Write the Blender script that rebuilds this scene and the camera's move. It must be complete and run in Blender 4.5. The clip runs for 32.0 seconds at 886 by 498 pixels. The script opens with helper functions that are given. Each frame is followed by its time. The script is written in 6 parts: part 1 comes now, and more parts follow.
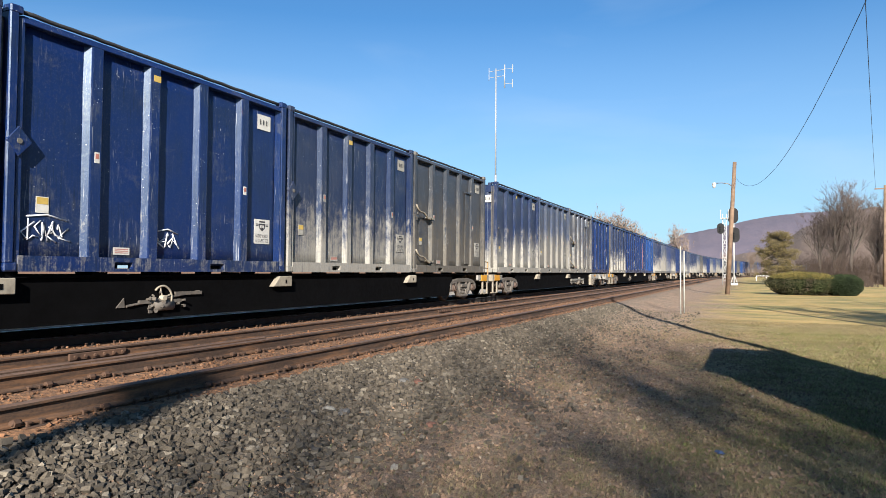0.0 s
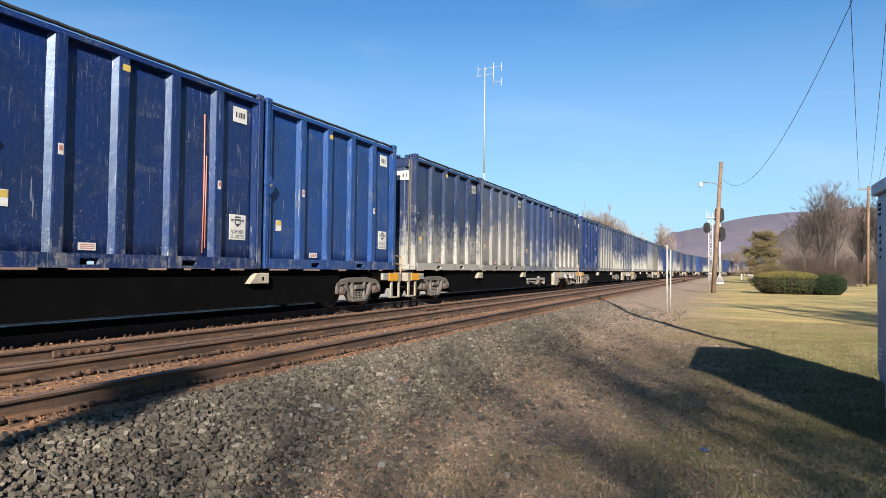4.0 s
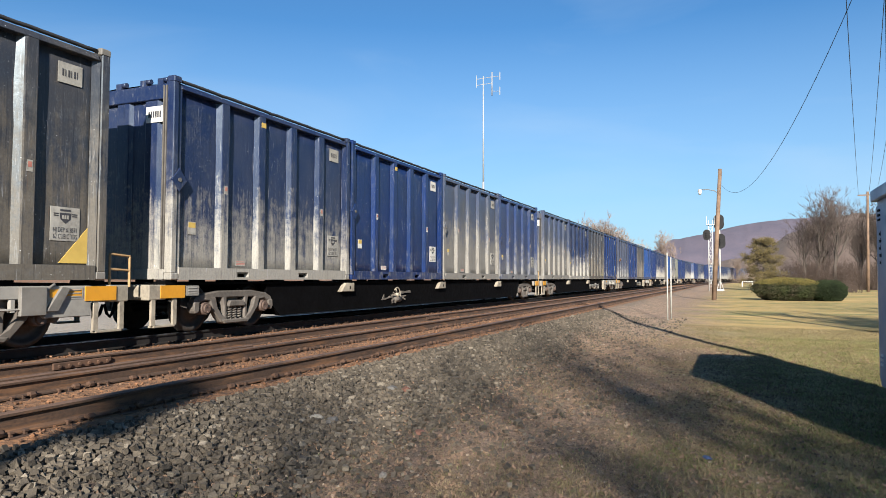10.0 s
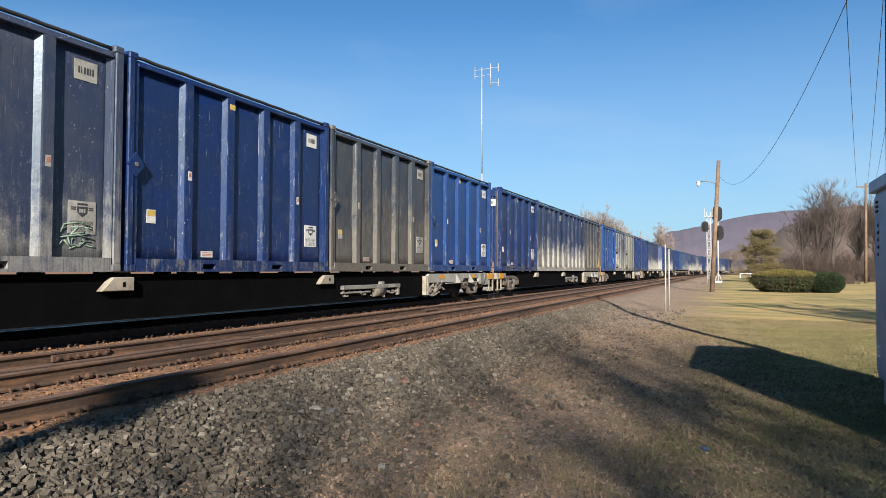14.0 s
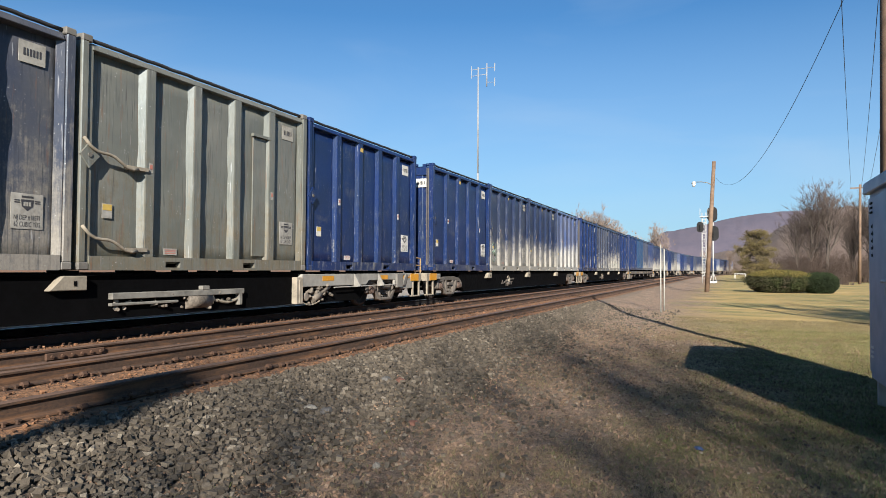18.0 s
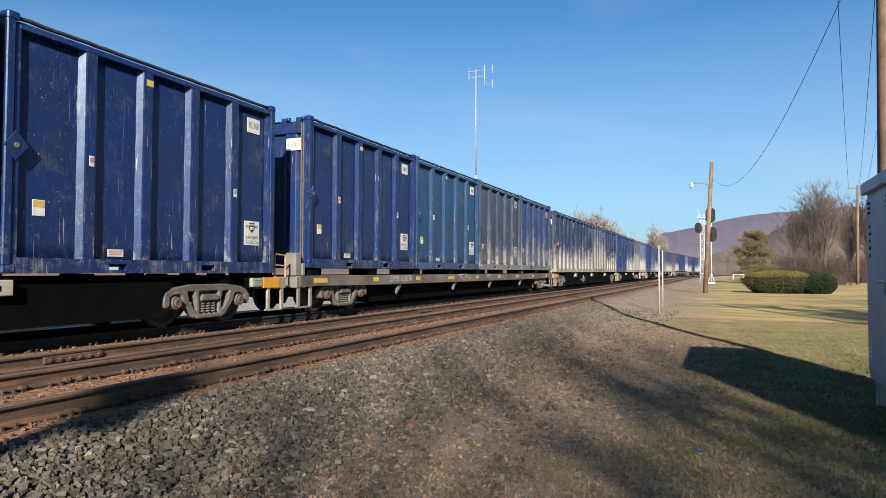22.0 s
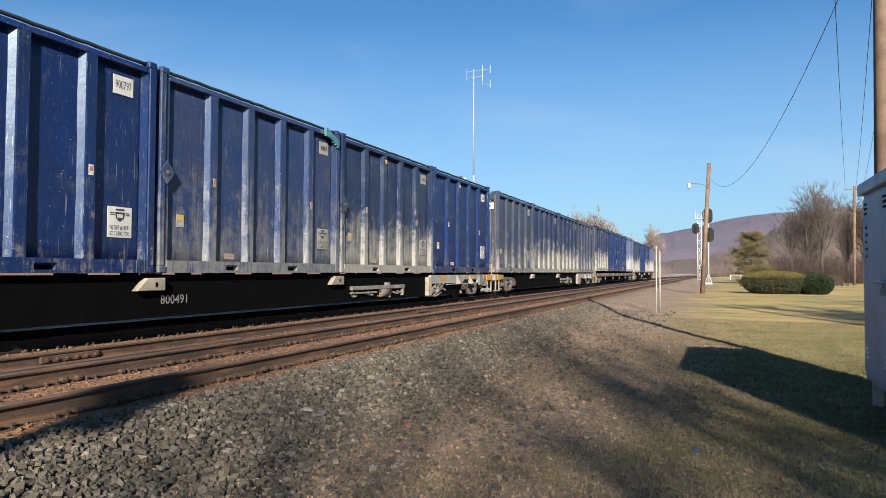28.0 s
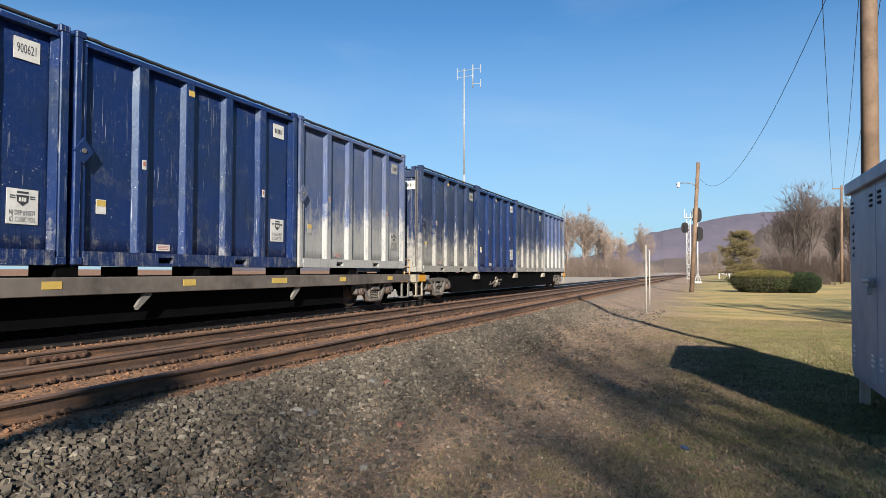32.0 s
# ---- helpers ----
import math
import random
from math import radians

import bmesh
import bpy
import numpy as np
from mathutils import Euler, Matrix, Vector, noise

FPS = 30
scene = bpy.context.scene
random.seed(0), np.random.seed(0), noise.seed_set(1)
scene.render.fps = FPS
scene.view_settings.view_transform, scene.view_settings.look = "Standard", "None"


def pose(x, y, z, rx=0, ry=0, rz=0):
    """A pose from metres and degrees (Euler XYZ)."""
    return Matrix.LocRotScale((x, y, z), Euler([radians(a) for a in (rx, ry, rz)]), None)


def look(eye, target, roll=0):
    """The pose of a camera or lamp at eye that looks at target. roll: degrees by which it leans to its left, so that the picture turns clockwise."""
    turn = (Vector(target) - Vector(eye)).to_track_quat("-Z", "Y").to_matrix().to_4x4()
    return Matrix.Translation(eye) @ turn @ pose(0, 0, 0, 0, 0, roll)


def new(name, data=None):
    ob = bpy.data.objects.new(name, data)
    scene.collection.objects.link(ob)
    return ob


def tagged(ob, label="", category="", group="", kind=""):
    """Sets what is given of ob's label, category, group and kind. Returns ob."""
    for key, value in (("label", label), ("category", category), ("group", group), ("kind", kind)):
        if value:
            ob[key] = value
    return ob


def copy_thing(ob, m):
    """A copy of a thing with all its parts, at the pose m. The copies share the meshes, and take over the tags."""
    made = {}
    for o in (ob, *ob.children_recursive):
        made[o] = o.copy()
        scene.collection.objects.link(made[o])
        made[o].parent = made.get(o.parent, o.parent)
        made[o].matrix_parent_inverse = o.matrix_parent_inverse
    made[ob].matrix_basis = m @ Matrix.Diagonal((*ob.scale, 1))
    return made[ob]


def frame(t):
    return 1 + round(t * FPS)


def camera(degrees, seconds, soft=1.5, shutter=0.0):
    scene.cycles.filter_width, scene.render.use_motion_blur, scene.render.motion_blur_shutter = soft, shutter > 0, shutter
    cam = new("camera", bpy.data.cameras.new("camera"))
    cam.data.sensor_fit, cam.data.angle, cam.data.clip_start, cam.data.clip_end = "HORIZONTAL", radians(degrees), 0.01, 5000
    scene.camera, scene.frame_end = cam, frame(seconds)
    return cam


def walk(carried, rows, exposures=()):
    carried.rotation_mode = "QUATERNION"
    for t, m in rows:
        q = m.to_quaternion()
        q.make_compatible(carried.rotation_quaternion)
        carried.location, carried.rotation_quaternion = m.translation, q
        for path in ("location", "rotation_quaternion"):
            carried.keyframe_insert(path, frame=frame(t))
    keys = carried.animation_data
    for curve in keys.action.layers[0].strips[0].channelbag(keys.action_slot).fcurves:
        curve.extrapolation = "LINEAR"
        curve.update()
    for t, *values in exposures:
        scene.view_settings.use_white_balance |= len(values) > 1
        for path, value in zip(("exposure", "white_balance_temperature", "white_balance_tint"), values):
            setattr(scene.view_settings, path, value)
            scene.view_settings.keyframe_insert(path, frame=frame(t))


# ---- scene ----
# camera: stands on the lawn beside the line, turned a little by hand; rows of seconds, turn, tilt, lean
EYE = Vector((0, 0, 1.6))
cam = camera(66.3, 32.0, 0.65)
PATH = [
    (0, 24.016, 1.822, 0.437),
    (0.5, 24.003, 1.890, 0.696),
    (1, 23.839, 1.870, 0.472),
    (1.5, 23.694, 1.909, 0.450),
    (2, 23.411, 1.882, 0.182),
    (2.5, 23.214, 1.855, 0.196),
    (3, 22.962, 1.832, 0.253),
    (3.5, 22.977, 1.676, 0.735),
    (5.5, 23.098, 1.545, 0.495),
    (6, 22.994, 1.484, 0.417),
    (6.5, 22.576, 1.492, 0.510),
    (7, 22.492, 1.613, 0.418),
    (7.5, 22.960, 1.976, 0.695),
    (8, 24.351, 1.979, 0.879),
    (8.5, 24.685, 2.145, 0.618),
    (9, 23.847, 2.369, 0.111),
    (9.5, 23.136, 2.542, 0.290),
    (10, 23.010, 2.418, 0.235),
    (10.5, 22.988, 2.272, 0.528),
    (11, 23.045, 1.946, 0.892),
    (11.5, 23.100, 1.713, 0.678),
    (12, 23.103, 1.777, 0.532),
    (12.5, 23.117, 1.812, 0.552),
    (13, 23.148, 1.845, 0.474),
    (13.5, 22.987, 1.831, 0.145),
    (14, 22.875, 1.729, 0.211),
    (14.5, 22.709, 1.687, 0.088),
    (16.5, 22.679, 1.852, 0.285),
    (17, 22.580, 1.838, -0.083),
    (17.5, 22.700, 1.833, 0.112),
    (18, 22.514, 1.683, 0.402),
    (18.5, 22.497, 1.572, 0.514),
    (19, 22.439, 1.636, 0.398),
    (19.5, 22.493, 1.731, 0.433),
    (20, 22.520, 1.752, 0.399),
    (20.5, 22.537, 1.773, 0.321),
    (21, 22.530, 1.774, 0.220),
    (21.5, 22.521, 1.793, 0.277),
    (22, 22.379, 1.840, 0.192),
    (22.5, 22.333, 1.893, -0.059),
    (23, 22.303, 1.904, 0.045),
    (23.5, 22.316, 1.785, 0.257),
    (24, 22.389, 1.680, 0.179),
    (24.5, 22.480, 1.549, 0.173),
    (25, 22.458, 1.533, 0.206),
    (25.5, 22.551, 1.606, 0.118),
    (27.5, 22.224, 1.841, 0.201),
    (28, 22.176, 1.852, 0.271),
    (28.5, 22.076, 1.714, 0.338),
    (29, 21.972, 1.667, 0.064),
    (29.5, 21.682, 1.664, 0.006),
    (30, 21.847, 1.638, 0.429),
    (30.5, 21.813, 1.575, 0.679),
    (31, 21.811, 1.502, 1.005),
    (31.5, 21.641, 1.539, 0.580),
    (32, 21.378, 1.799, 0.185),
]
walk(cam, [(t, Matrix.Translation(EYE) @ pose(0, 0, 0, 90 + tilt, 0, turn) @ pose(0, 0, 0, 0, 0, lean)) for t, turn, tilt, lean in PATH],
     exposures=[(0, 1.72), (6, 1.71), (9, 1.68), (13, 1.55), (19, 1.5), (24, 1.54), (32, 1.53)])

# ---- light ----
SUN_WAY = Vector((-0.403, 1.0, -0.48)).normalized()
world = bpy.data.worlds.new("sky")
scene.world = world
world.use_nodes = True
wn = world.node_tree.nodes
sky = wn.new("ShaderNodeTexSky")
sky.sky_type, sky.sun_disc = "NISHITA", False
sky.sun_elevation = math.asin(-SUN_WAY.z)
sky.sun_rotation = math.atan2(-SUN_WAY.x, -SUN_WAY.y)
sky.altitude, sky.air_density, sky.dust_density, sky.ozone_density = 200, 1.0, 0.4, 3.0
wn["Background"].inputs["Strength"].default_value = 0.0365
way = wn.new("ShaderNodeTexCoord").outputs["Generated"]
up = wn.new("ShaderNodeSeparateXYZ")
low = wn.new("ShaderNodeMapRange")
low.inputs[1].default_value, low.inputs[2].default_value, low.inputs[3].default_value, low.inputs[4].default_value = 0.0, 0.35, 0.75, 0.0
haze, tint = wn.new("ShaderNodeMix"), wn.new("ShaderNodeMix")
haze.data_type = tint.data_type = "RGBA"
tint.blend_type = "MULTIPLY"
tint.inputs[0].default_value, tint.inputs[7].default_value = 1.0, (0.555, 0.985, 1.25, 1)
haze.inputs[7].default_value = (4.35, 6.1, 7.9, 1)
cirrus = wn.new("ShaderNodeTexNoise")
cirrus.inputs["Scale"].default_value, cirrus.inputs["Detail"].default_value, cirrus.inputs["Distortion"].default_value = 1.6, 7, 0.8
squash = wn.new("ShaderNodeMapping")
squash.inputs["Scale"].default_value, squash.inputs["Rotation"].default_value = (1.0, 1.0, 4.5), (0.35, 0.1, 0.4)
veil, wisp = wn.new("ShaderNodeMapRange"), wn.new("ShaderNodeMix")
veil.inputs[1].default_value, veil.inputs[2].default_value, veil.inputs[4].default_value = 0.5, 0.82, 0.24
wisp.data_type = "RGBA"
wisp.inputs[7].default_value = (6.0, 7.2, 8.4, 1)
wl = world.node_tree.links
wl.new(way, up.inputs[0]), wl.new(up.outputs[2], low.inputs[0]), wl.new(sky.outputs[0], tint.inputs[6])
wl.new(low.outputs[0], haze.inputs[0]), wl.new(tint.outputs[2], haze.inputs[6])
wl.new(way, squash.inputs[0]), wl.new(squash.outputs[0], cirrus.inputs["Vector"]), wl.new(cirrus.outputs[0], veil.inputs[0])
wl.new(veil.outputs[0], wisp.inputs[0]), wl.new(haze.outputs[2], wisp.inputs[6]), wl.new(wisp.outputs[2], wn["Background"].inputs[0])
sun = new("sun", bpy.data.lights.new("sun", "SUN"))
sun.data.energy, sun.data.angle, sun.data.color = 4.3, radians(0.55), (1.0, 0.93, 0.83)
sun.matrix_world = look(-SUN_WAY * 60, (0, 0, 0))


# ---- material tools ----
class Nodes:
    def __init__(self, name):
        self.m = bpy.data.materials.new(name)
        self.m.use_nodes = True
        self.t = self.m.node_tree
        self.b = self.t.nodes["Principled BSDF"]

    def put(self, socket, v):
        if hasattr(v, "is_output"):
            self.t.links.new(v, socket)
        elif v is not None:
            if socket.type == "RGBA" and len(v) == 3:
                v = (*v, 1)
            socket.default_value = v

    def node(self, kind, ins=(), operation=None, feature=None, data_type=None):
        n = self.t.nodes.new(kind)
        if operation:
            n.operation = operation
        if feature:
            n.feature = feature
        if data_type:
            n.data_type = data_type
        for k, v in dict(ins).items():
            self.put(n.inputs[k], v)
        return n

    def coord(self, kind="Object"):
        return self.node("ShaderNodeTexCoord").outputs[kind]

    def place(self):
        return self.node("ShaderNodeNewGeometry").outputs["Position"]

    def scaled(self, v, s):
        return self.node("ShaderNodeMapping", {0: v, 3: s}).outputs[0]

    def noise(self, v, scale, detail=4, rough=0.55, dist=0.0):
        return self.node("ShaderNodeTexNoise", {"Vector": v, "Scale": scale, "Detail": detail, "Roughness": rough, "Distortion": dist}).outputs[0]

    def vor(self, v, scale, feature="F1", out="Distance"):
        return self.node("ShaderNodeTexVoronoi", {"Vector": v, "Scale": scale}, feature=feature).outputs[out]

    def rng(self, v, a, b, c=0.0, d=1.0):
        return self.node("ShaderNodeMapRange", {0: v, 1: a, 2: b, 3: c, 4: d}).outputs[0]

    def math(self, op, a, b=0.0):
        return self.node("ShaderNodeMath", {0: a, 1: b}, operation=op).outputs[0]

    def mix(self, f, a, b):
        n = self.node("ShaderNodeMix", data_type="RGBA")
        self.put(n.inputs[0], f), self.put(n.inputs[6], a), self.put(n.inputs[7], b)
        return n.outputs[2]

    def random(self):
        return self.node("ShaderNodeObjectInfo").outputs["Random"]

    def xyz(self, v):
        return self.node("ShaderNodeSeparateXYZ", {0: v}).outputs

    def done(self, color, rough=0.6, metal=0.0, bump=None, depth=0.01, strength=0.5):
        self.put(self.b.inputs["Base Color"], color)
        self.put(self.b.inputs["Roughness"], rough)
        self.put(self.b.inputs["Metallic"], metal)
        if bump is not None:
            n = self.node("ShaderNodeBump", {"Height": bump, "Strength": strength, "Distance": depth})
            self.put(self.b.inputs["Normal"], n.outputs[0])
        return self.m


def plain(name, color, rough=0.6, metal=0.0, vary=0.3, scale=9.0, sheen=0.5):
    n = Nodes(name)
    n.put(n.b.inputs["Specular IOR Level"], sheen)
    v = n.coord()
    f = n.noise(v, scale, 5, 0.65)
    g = n.noise(v, scale * 0.22, 3)
    dark = tuple(c * (1 - vary) for c in color)
    light = tuple(min(1, c * (1 + vary)) for c in color)
    c = n.mix(n.rng(f, 0.35, 0.65), dark, color)
    c = n.mix(n.rng(g, 0.4, 0.7, 0, 0.8), c, light)
    return n.done(c, n.rng(f, 0.3, 0.7, min(1, rough + 0.12), max(0.05, rough - 0.12)), metal, f, 0.004, 0.3)


def container_paint(name, paint, film, grime, cover, low, rust=0.15, worn=0.0):
    """Painted steel under road grime: cover is how much of it is grimy, low how far the grime keeps
    to the lower half, worn how much of the proud steel is scraped bare."""
    n = Nodes(name)
    v = n.coord()
    x, y, z = n.xyz(v)
    shift = n.node("ShaderNodeVectorMath", {0: v, 1: (0, 0, 0)}, operation="ADD")
    seed = n.node("ShaderNodeCombineXYZ", {0: n.math("MULTIPLY", n.random(), 37.0), 1: n.math("MULTIPLY", n.random(), 91.0)}).outputs[0]
    n.put(shift.inputs[1], seed)
    w = shift.outputs[0]
    fade = n.noise(w, 0.9, 4, 0.6)
    grain = n.noise(w, 26, 5, 0.7)
    streak = n.noise(n.scaled(w, (4.0, 5.0, 0.35)), 1.6, 6, 0.62)
    fine = n.noise(n.scaled(w, (16.0, 20.0, 0.8)), 1.5, 4, 0.6)
    base = n.mix(n.rng(fade, 0.35, 0.7), paint, film)
    height = n.rng(z, 0.2, 3.4, low, -low * 0.8)
    k = n.math("ADD", n.math("ADD", n.math("MULTIPLY", streak, 0.65), n.math("MULTIPLY", fine, 0.32)), height)
    speck = n.noise(w, 34, 5, 0.8)
    k = n.math("ADD", k, n.math("MULTIPLY", fade, 0.35))
    k = n.math("ADD", k, n.rng(n.noise(w, 4.5, 5, 0.7), 0.3, 0.7, -0.16, 0.16))
    k = n.math("ADD", k, n.rng(speck, 0.2, 0.8, -0.15, 0.15))
    mask = n.rng(k, 1.09 - cover, 1.42 - cover)
    tone = n.mix(n.rng(grain, 0.35, 0.65), tuple(c * 0.75 for c in grime), grime)
    c = n.mix(n.math("MULTIPLY", mask, 0.92), base, tone)
    scrape = n.math("MULTIPLY", n.rng(n.noise(n.scaled(w, (9, 9, 0.7)), 3.2, 7, 0.8), 0.585 - worn * 0.16, 0.67 - worn * 0.1), n.rng(n.noise(w, 1.3, 3), 0.42 - worn * 0.2, 0.62 - worn * 0.1, 0, 0.4 + worn * 0.5))
    c = n.mix(scrape, c, (0.33, 0.335, 0.35))
    rub = n.math("MULTIPLY", n.rng(n.noise(n.scaled(w, (1, 1.0, 1.5)), 1.1, 6, 0.72, 0.6), 0.55, 0.68, 0, 0.55), n.rng(n.noise(n.scaled(w, (7, 7, 1.6)), 3, 6, 0.8), 0.42, 0.6))
    c = n.mix(rub, c, (0.11, 0.112, 0.11))
    cut = n.math("MULTIPLY", n.rng(n.noise(n.scaled(w, (22, 22, 1.1)), 1.3, 3, 0.5), 0.665, 0.69), n.rng(n.noise(w, 0.7, 3), 0.45, 0.6, 0, 0.5))
    c = n.mix(cut, c, (0.36, 0.37, 0.39))
    chip = n.math("MULTIPLY", n.rng(n.noise(n.scaled(w, (3, 3, 1.2)), 9, 6, 0.78), 0.605, 0.67), n.rng(n.noise(w, 0.8, 3), 0.46, 0.66, 0.04, 0.5))
    c = n.mix(chip, c, (0.34, 0.345, 0.36))
    dot = n.math("MULTIPLY", n.rng(n.vor(w, 11), 0.05, 0.12, 1, 0), n.rng(n.noise(w, 1.6, 3), 0.5, 0.6))
    c = n.mix(dot, c, (0.42, 0.42, 0.42))
    c = n.mix(n.rng(speck, 0.52, 0.74, 0, 0.32), c, (0.11, 0.12, 0.14))
    c = n.mix(n.math("MULTIPLY", n.rng(fine, 0.30, 0.46, 0.6, 0), n.rng(fade, 0.3, 0.6)), c, (0.004, 0.006, 0.012))
    rs = n.math("MULTIPLY", n.rng(n.noise(n.scaled(w, (6, 6, 0.5)), 2.2, 5, 0.7), 0.72 - rust * 0.3, 0.86 - rust * 0.3), 0.7)
    c = n.mix(rs, c, (0.16, 0.07, 0.03))
    h = n.math("ADD", n.math("MULTIPLY", grain, 0.2), n.noise(w, 2.2, 3))
    n.put(n.b.inputs["Specular IOR Level"], 0.42)
    n.put(n.b.inputs["Specular Tint"], (0.72, 0.88, 1.0))
    return n.done(c, n.rng(n.math("ADD", mask, n.rng(fade, 0.3, 0.7, -0.2, 0.2)), 0, 1, 0.36, 0.62), 0.0, h, 0.02, 0.35)


BLUE, NAVY, GRIME = (0.0028, 0.014, 0.075), (0.004, 0.0115, 0.046), (0.265, 0.247, 0.212)
COATS = {
    "B": ("blue_paint", BLUE, (0.006, 0.016, 0.055), GRIME, 0.12, 0.25, 0.15),
    "C": ("blue_paint_bright", (0.006, 0.034, 0.14), (0.008, 0.03, 0.105), GRIME, 0.08, 0.25, 0.15),
    "L": ("teal_blue_paint", (0.010, 0.038, 0.098), (0.014, 0.038, 0.085), GRIME, 0.08, 0.30, 0.15),
    "D": ("blue_paint_grimy", NAVY, (0.026, 0.033, 0.06), GRIME, 0.32, 0.50, 0.15),
    "E": ("navy_paint_sooty", (0.012, 0.026, 0.085), (0.028, 0.036, 0.075), (0.17, 0.165, 0.155), 0.34, 0.32, 0.2),
    "G": ("paint_under_grey_grime", (0.03, 0.042, 0.085), (0.055, 0.06, 0.072), (0.19, 0.175, 0.15), 0.52, 0.5, 0.15),
    "K": ("paint_under_brown_grime", (0.022, 0.027, 0.038), (0.042, 0.04, 0.04), (0.105, 0.09, 0.07), 0.5, 0.30, 0.25),
    "W": ("paint_under_pale_grime", (0.04, 0.06, 0.14), (0.09, 0.10, 0.14), (0.31, 0.30, 0.275), 0.30, 0.80, 0.15),
    "U": ("blue_paint_dulled_by_dust", (0.022, 0.03, 0.06), (0.045, 0.05, 0.068), (0.19, 0.18, 0.165), 0.24, 0.42, 0.15),
    "X": ("battered_grey_blue_paint", (0.04, 0.046, 0.068), (0.085, 0.083, 0.082), (0.22, 0.20, 0.17), 0.42, 0.3, 0.3),
    "O": ("grey_olive_paint", (0.10, 0.105, 0.09), (0.15, 0.15, 0.13), (0.13, 0.105, 0.065), 0.36, 0.20, 0.45),
}
PAINTS = {k: container_paint(*v) for k, v in COATS.items()}
# Proud parts: scraped a little, and paler to carry some sunlit brightness.
RIB_PAINTS = {k: container_paint("scraped_sunlit_" + v[0], v[1], v[2], tuple(min(0.4, c * 1.1) for c in v[3]), v[4] + 0.05, v[5], v[6], 0.10) for k, v in COATS.items()}
WORDS = {
    "B": "dark blue ribbed steel waste container with light scuffs",
    "C": "bright blue ribbed steel waste container, fairly clean",
    "L": "teal-blue ribbed steel waste container with light scuffs",
    "D": "navy ribbed steel waste container with grey grime below",
    "E": "sooty navy ribbed steel waste container",
    "G": "ribbed steel waste container under grey road grime",
    "K": "ribbed steel waste container under brown-black grime",
    "W": "ribbed steel waste container with pale grime streaks",
    "U": "dusty grey-blue ribbed steel waste container",
    "X": "battered grey-blue waste container with bent ribs",
    "O": "dented grey-olive ribbed steel waste container with rust",
}
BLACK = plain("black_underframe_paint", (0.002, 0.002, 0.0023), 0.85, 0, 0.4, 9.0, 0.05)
GREY = plain("grey_car_paint", (0.21, 0.20, 0.18), 0.65, 0, 0.3, 6)
DULL = plain("weathered_grey_sill", (0.12, 0.112, 0.10), 0.7, 0, 0.45, 5)
SILL = plain("rust_mottled_grey_sill", (0.088, 0.074, 0.062), 0.75, 0, 0.6, 3)
TAN = plain("dusty_tan_steel", (0.23, 0.20, 0.155), 0.8, 0, 0.4)
TRUCK = plain("dusty_cast_steel", (0.085, 0.073, 0.062), 0.75, 0, 0.4)
GEAR = plain("oily_dusty_brake_gear", (0.13, 0.11, 0.088), 0.8, 0, 0.6, 14)
RACK = plain("grimy_grey_rack_paint", (0.15, 0.142, 0.125), 0.75, 0, 0.5, 8)
RUST = plain("rusty_steel", (0.16, 0.075, 0.04), 0.85, 0, 0.4)
BROWN = plain("brown_bearing_cap", (0.08, 0.052, 0.04), 0.75, 0, 0.35)
TREAD = plain("worn_wheel_steel", (0.035, 0.03, 0.027), 0.6, 0.3, 0.3)
ORANGE = plain("amber_reflector", (0.44, 0.20, 0.014), 0.45, 0, 0.15)
YELLOW = plain("yellow_reflector", (0.42, 0.29, 0.07), 0.45, 0, 0.15)
PLATE = plain("white_placard", (0.46, 0.45, 0.42), 0.6, 0, 0.2, 14)
DIRTY_PLATE = plain("grimy_placard", (0.25, 0.24, 0.215), 0.7, 0, 0.35, 14)
OCHRE = plain("dusty_ochre_rail_paint", (0.27, 0.17, 0.075), 0.7, 0, 0.4)
INK = plain("dark_lettering", (0.03, 0.03, 0.035), 0.7, 0, 0.2)
RED = plain("red_label_ink", (0.33, 0.13, 0.10), 0.6, 0, 0.2)
TARP = plain("black_tarpaulin", (0.02, 0.02, 0.022), 0.6, 0, 0.3)
STEEL = plain("galvanised_steel", (0.40, 0.41, 0.41), 0.5, 0.3, 0.2)
DIM_WHITE = plain("weathered_white_paint", (0.36, 0.36, 0.35), 0.6, 0, 0.25)
WHITE = plain("white_paint", (0.78, 0.77, 0.73), 0.5, 0, 0.1)


# ---- mesh tools ----
def box(bm, x0, x1, y0, y1, z0, z1):
    vs = [bm.verts.new((x, y, z)) for z in (z0, z1) for y in (y0, y1) for x in (x0, x1)]
    for f in ((0, 2, 3, 1), (4, 5, 7, 6), (0, 1, 5, 4), (2, 6, 7, 3), (0, 4, 6, 2), (1, 3, 7, 5)):
        bm.faces.new([vs[i] for i in f])
    return vs


def prism(bm, pts, axis, a, b):
    """A closed outline (pairs) drawn along the axis from a to b. Axis x: pairs are (y, z); y: (x, z); z: (x, y)."""
    def at(p, d):
        return {"x": (d, p[0], p[1]), "y": (p[0], d, p[1]), "z": (p[0], p[1], d)}[axis]
    lo, hi = [bm.verts.new(at(p, a)) for p in pts], [bm.verts.new(at(p, b)) for p in pts]
    n = len(pts)
    bm.faces.new(lo), bm.faces.new(hi[::-1])
    for i in range(n):
        bm.faces.new((lo[i], hi[i], hi[(i + 1) % n], lo[(i + 1) % n]))


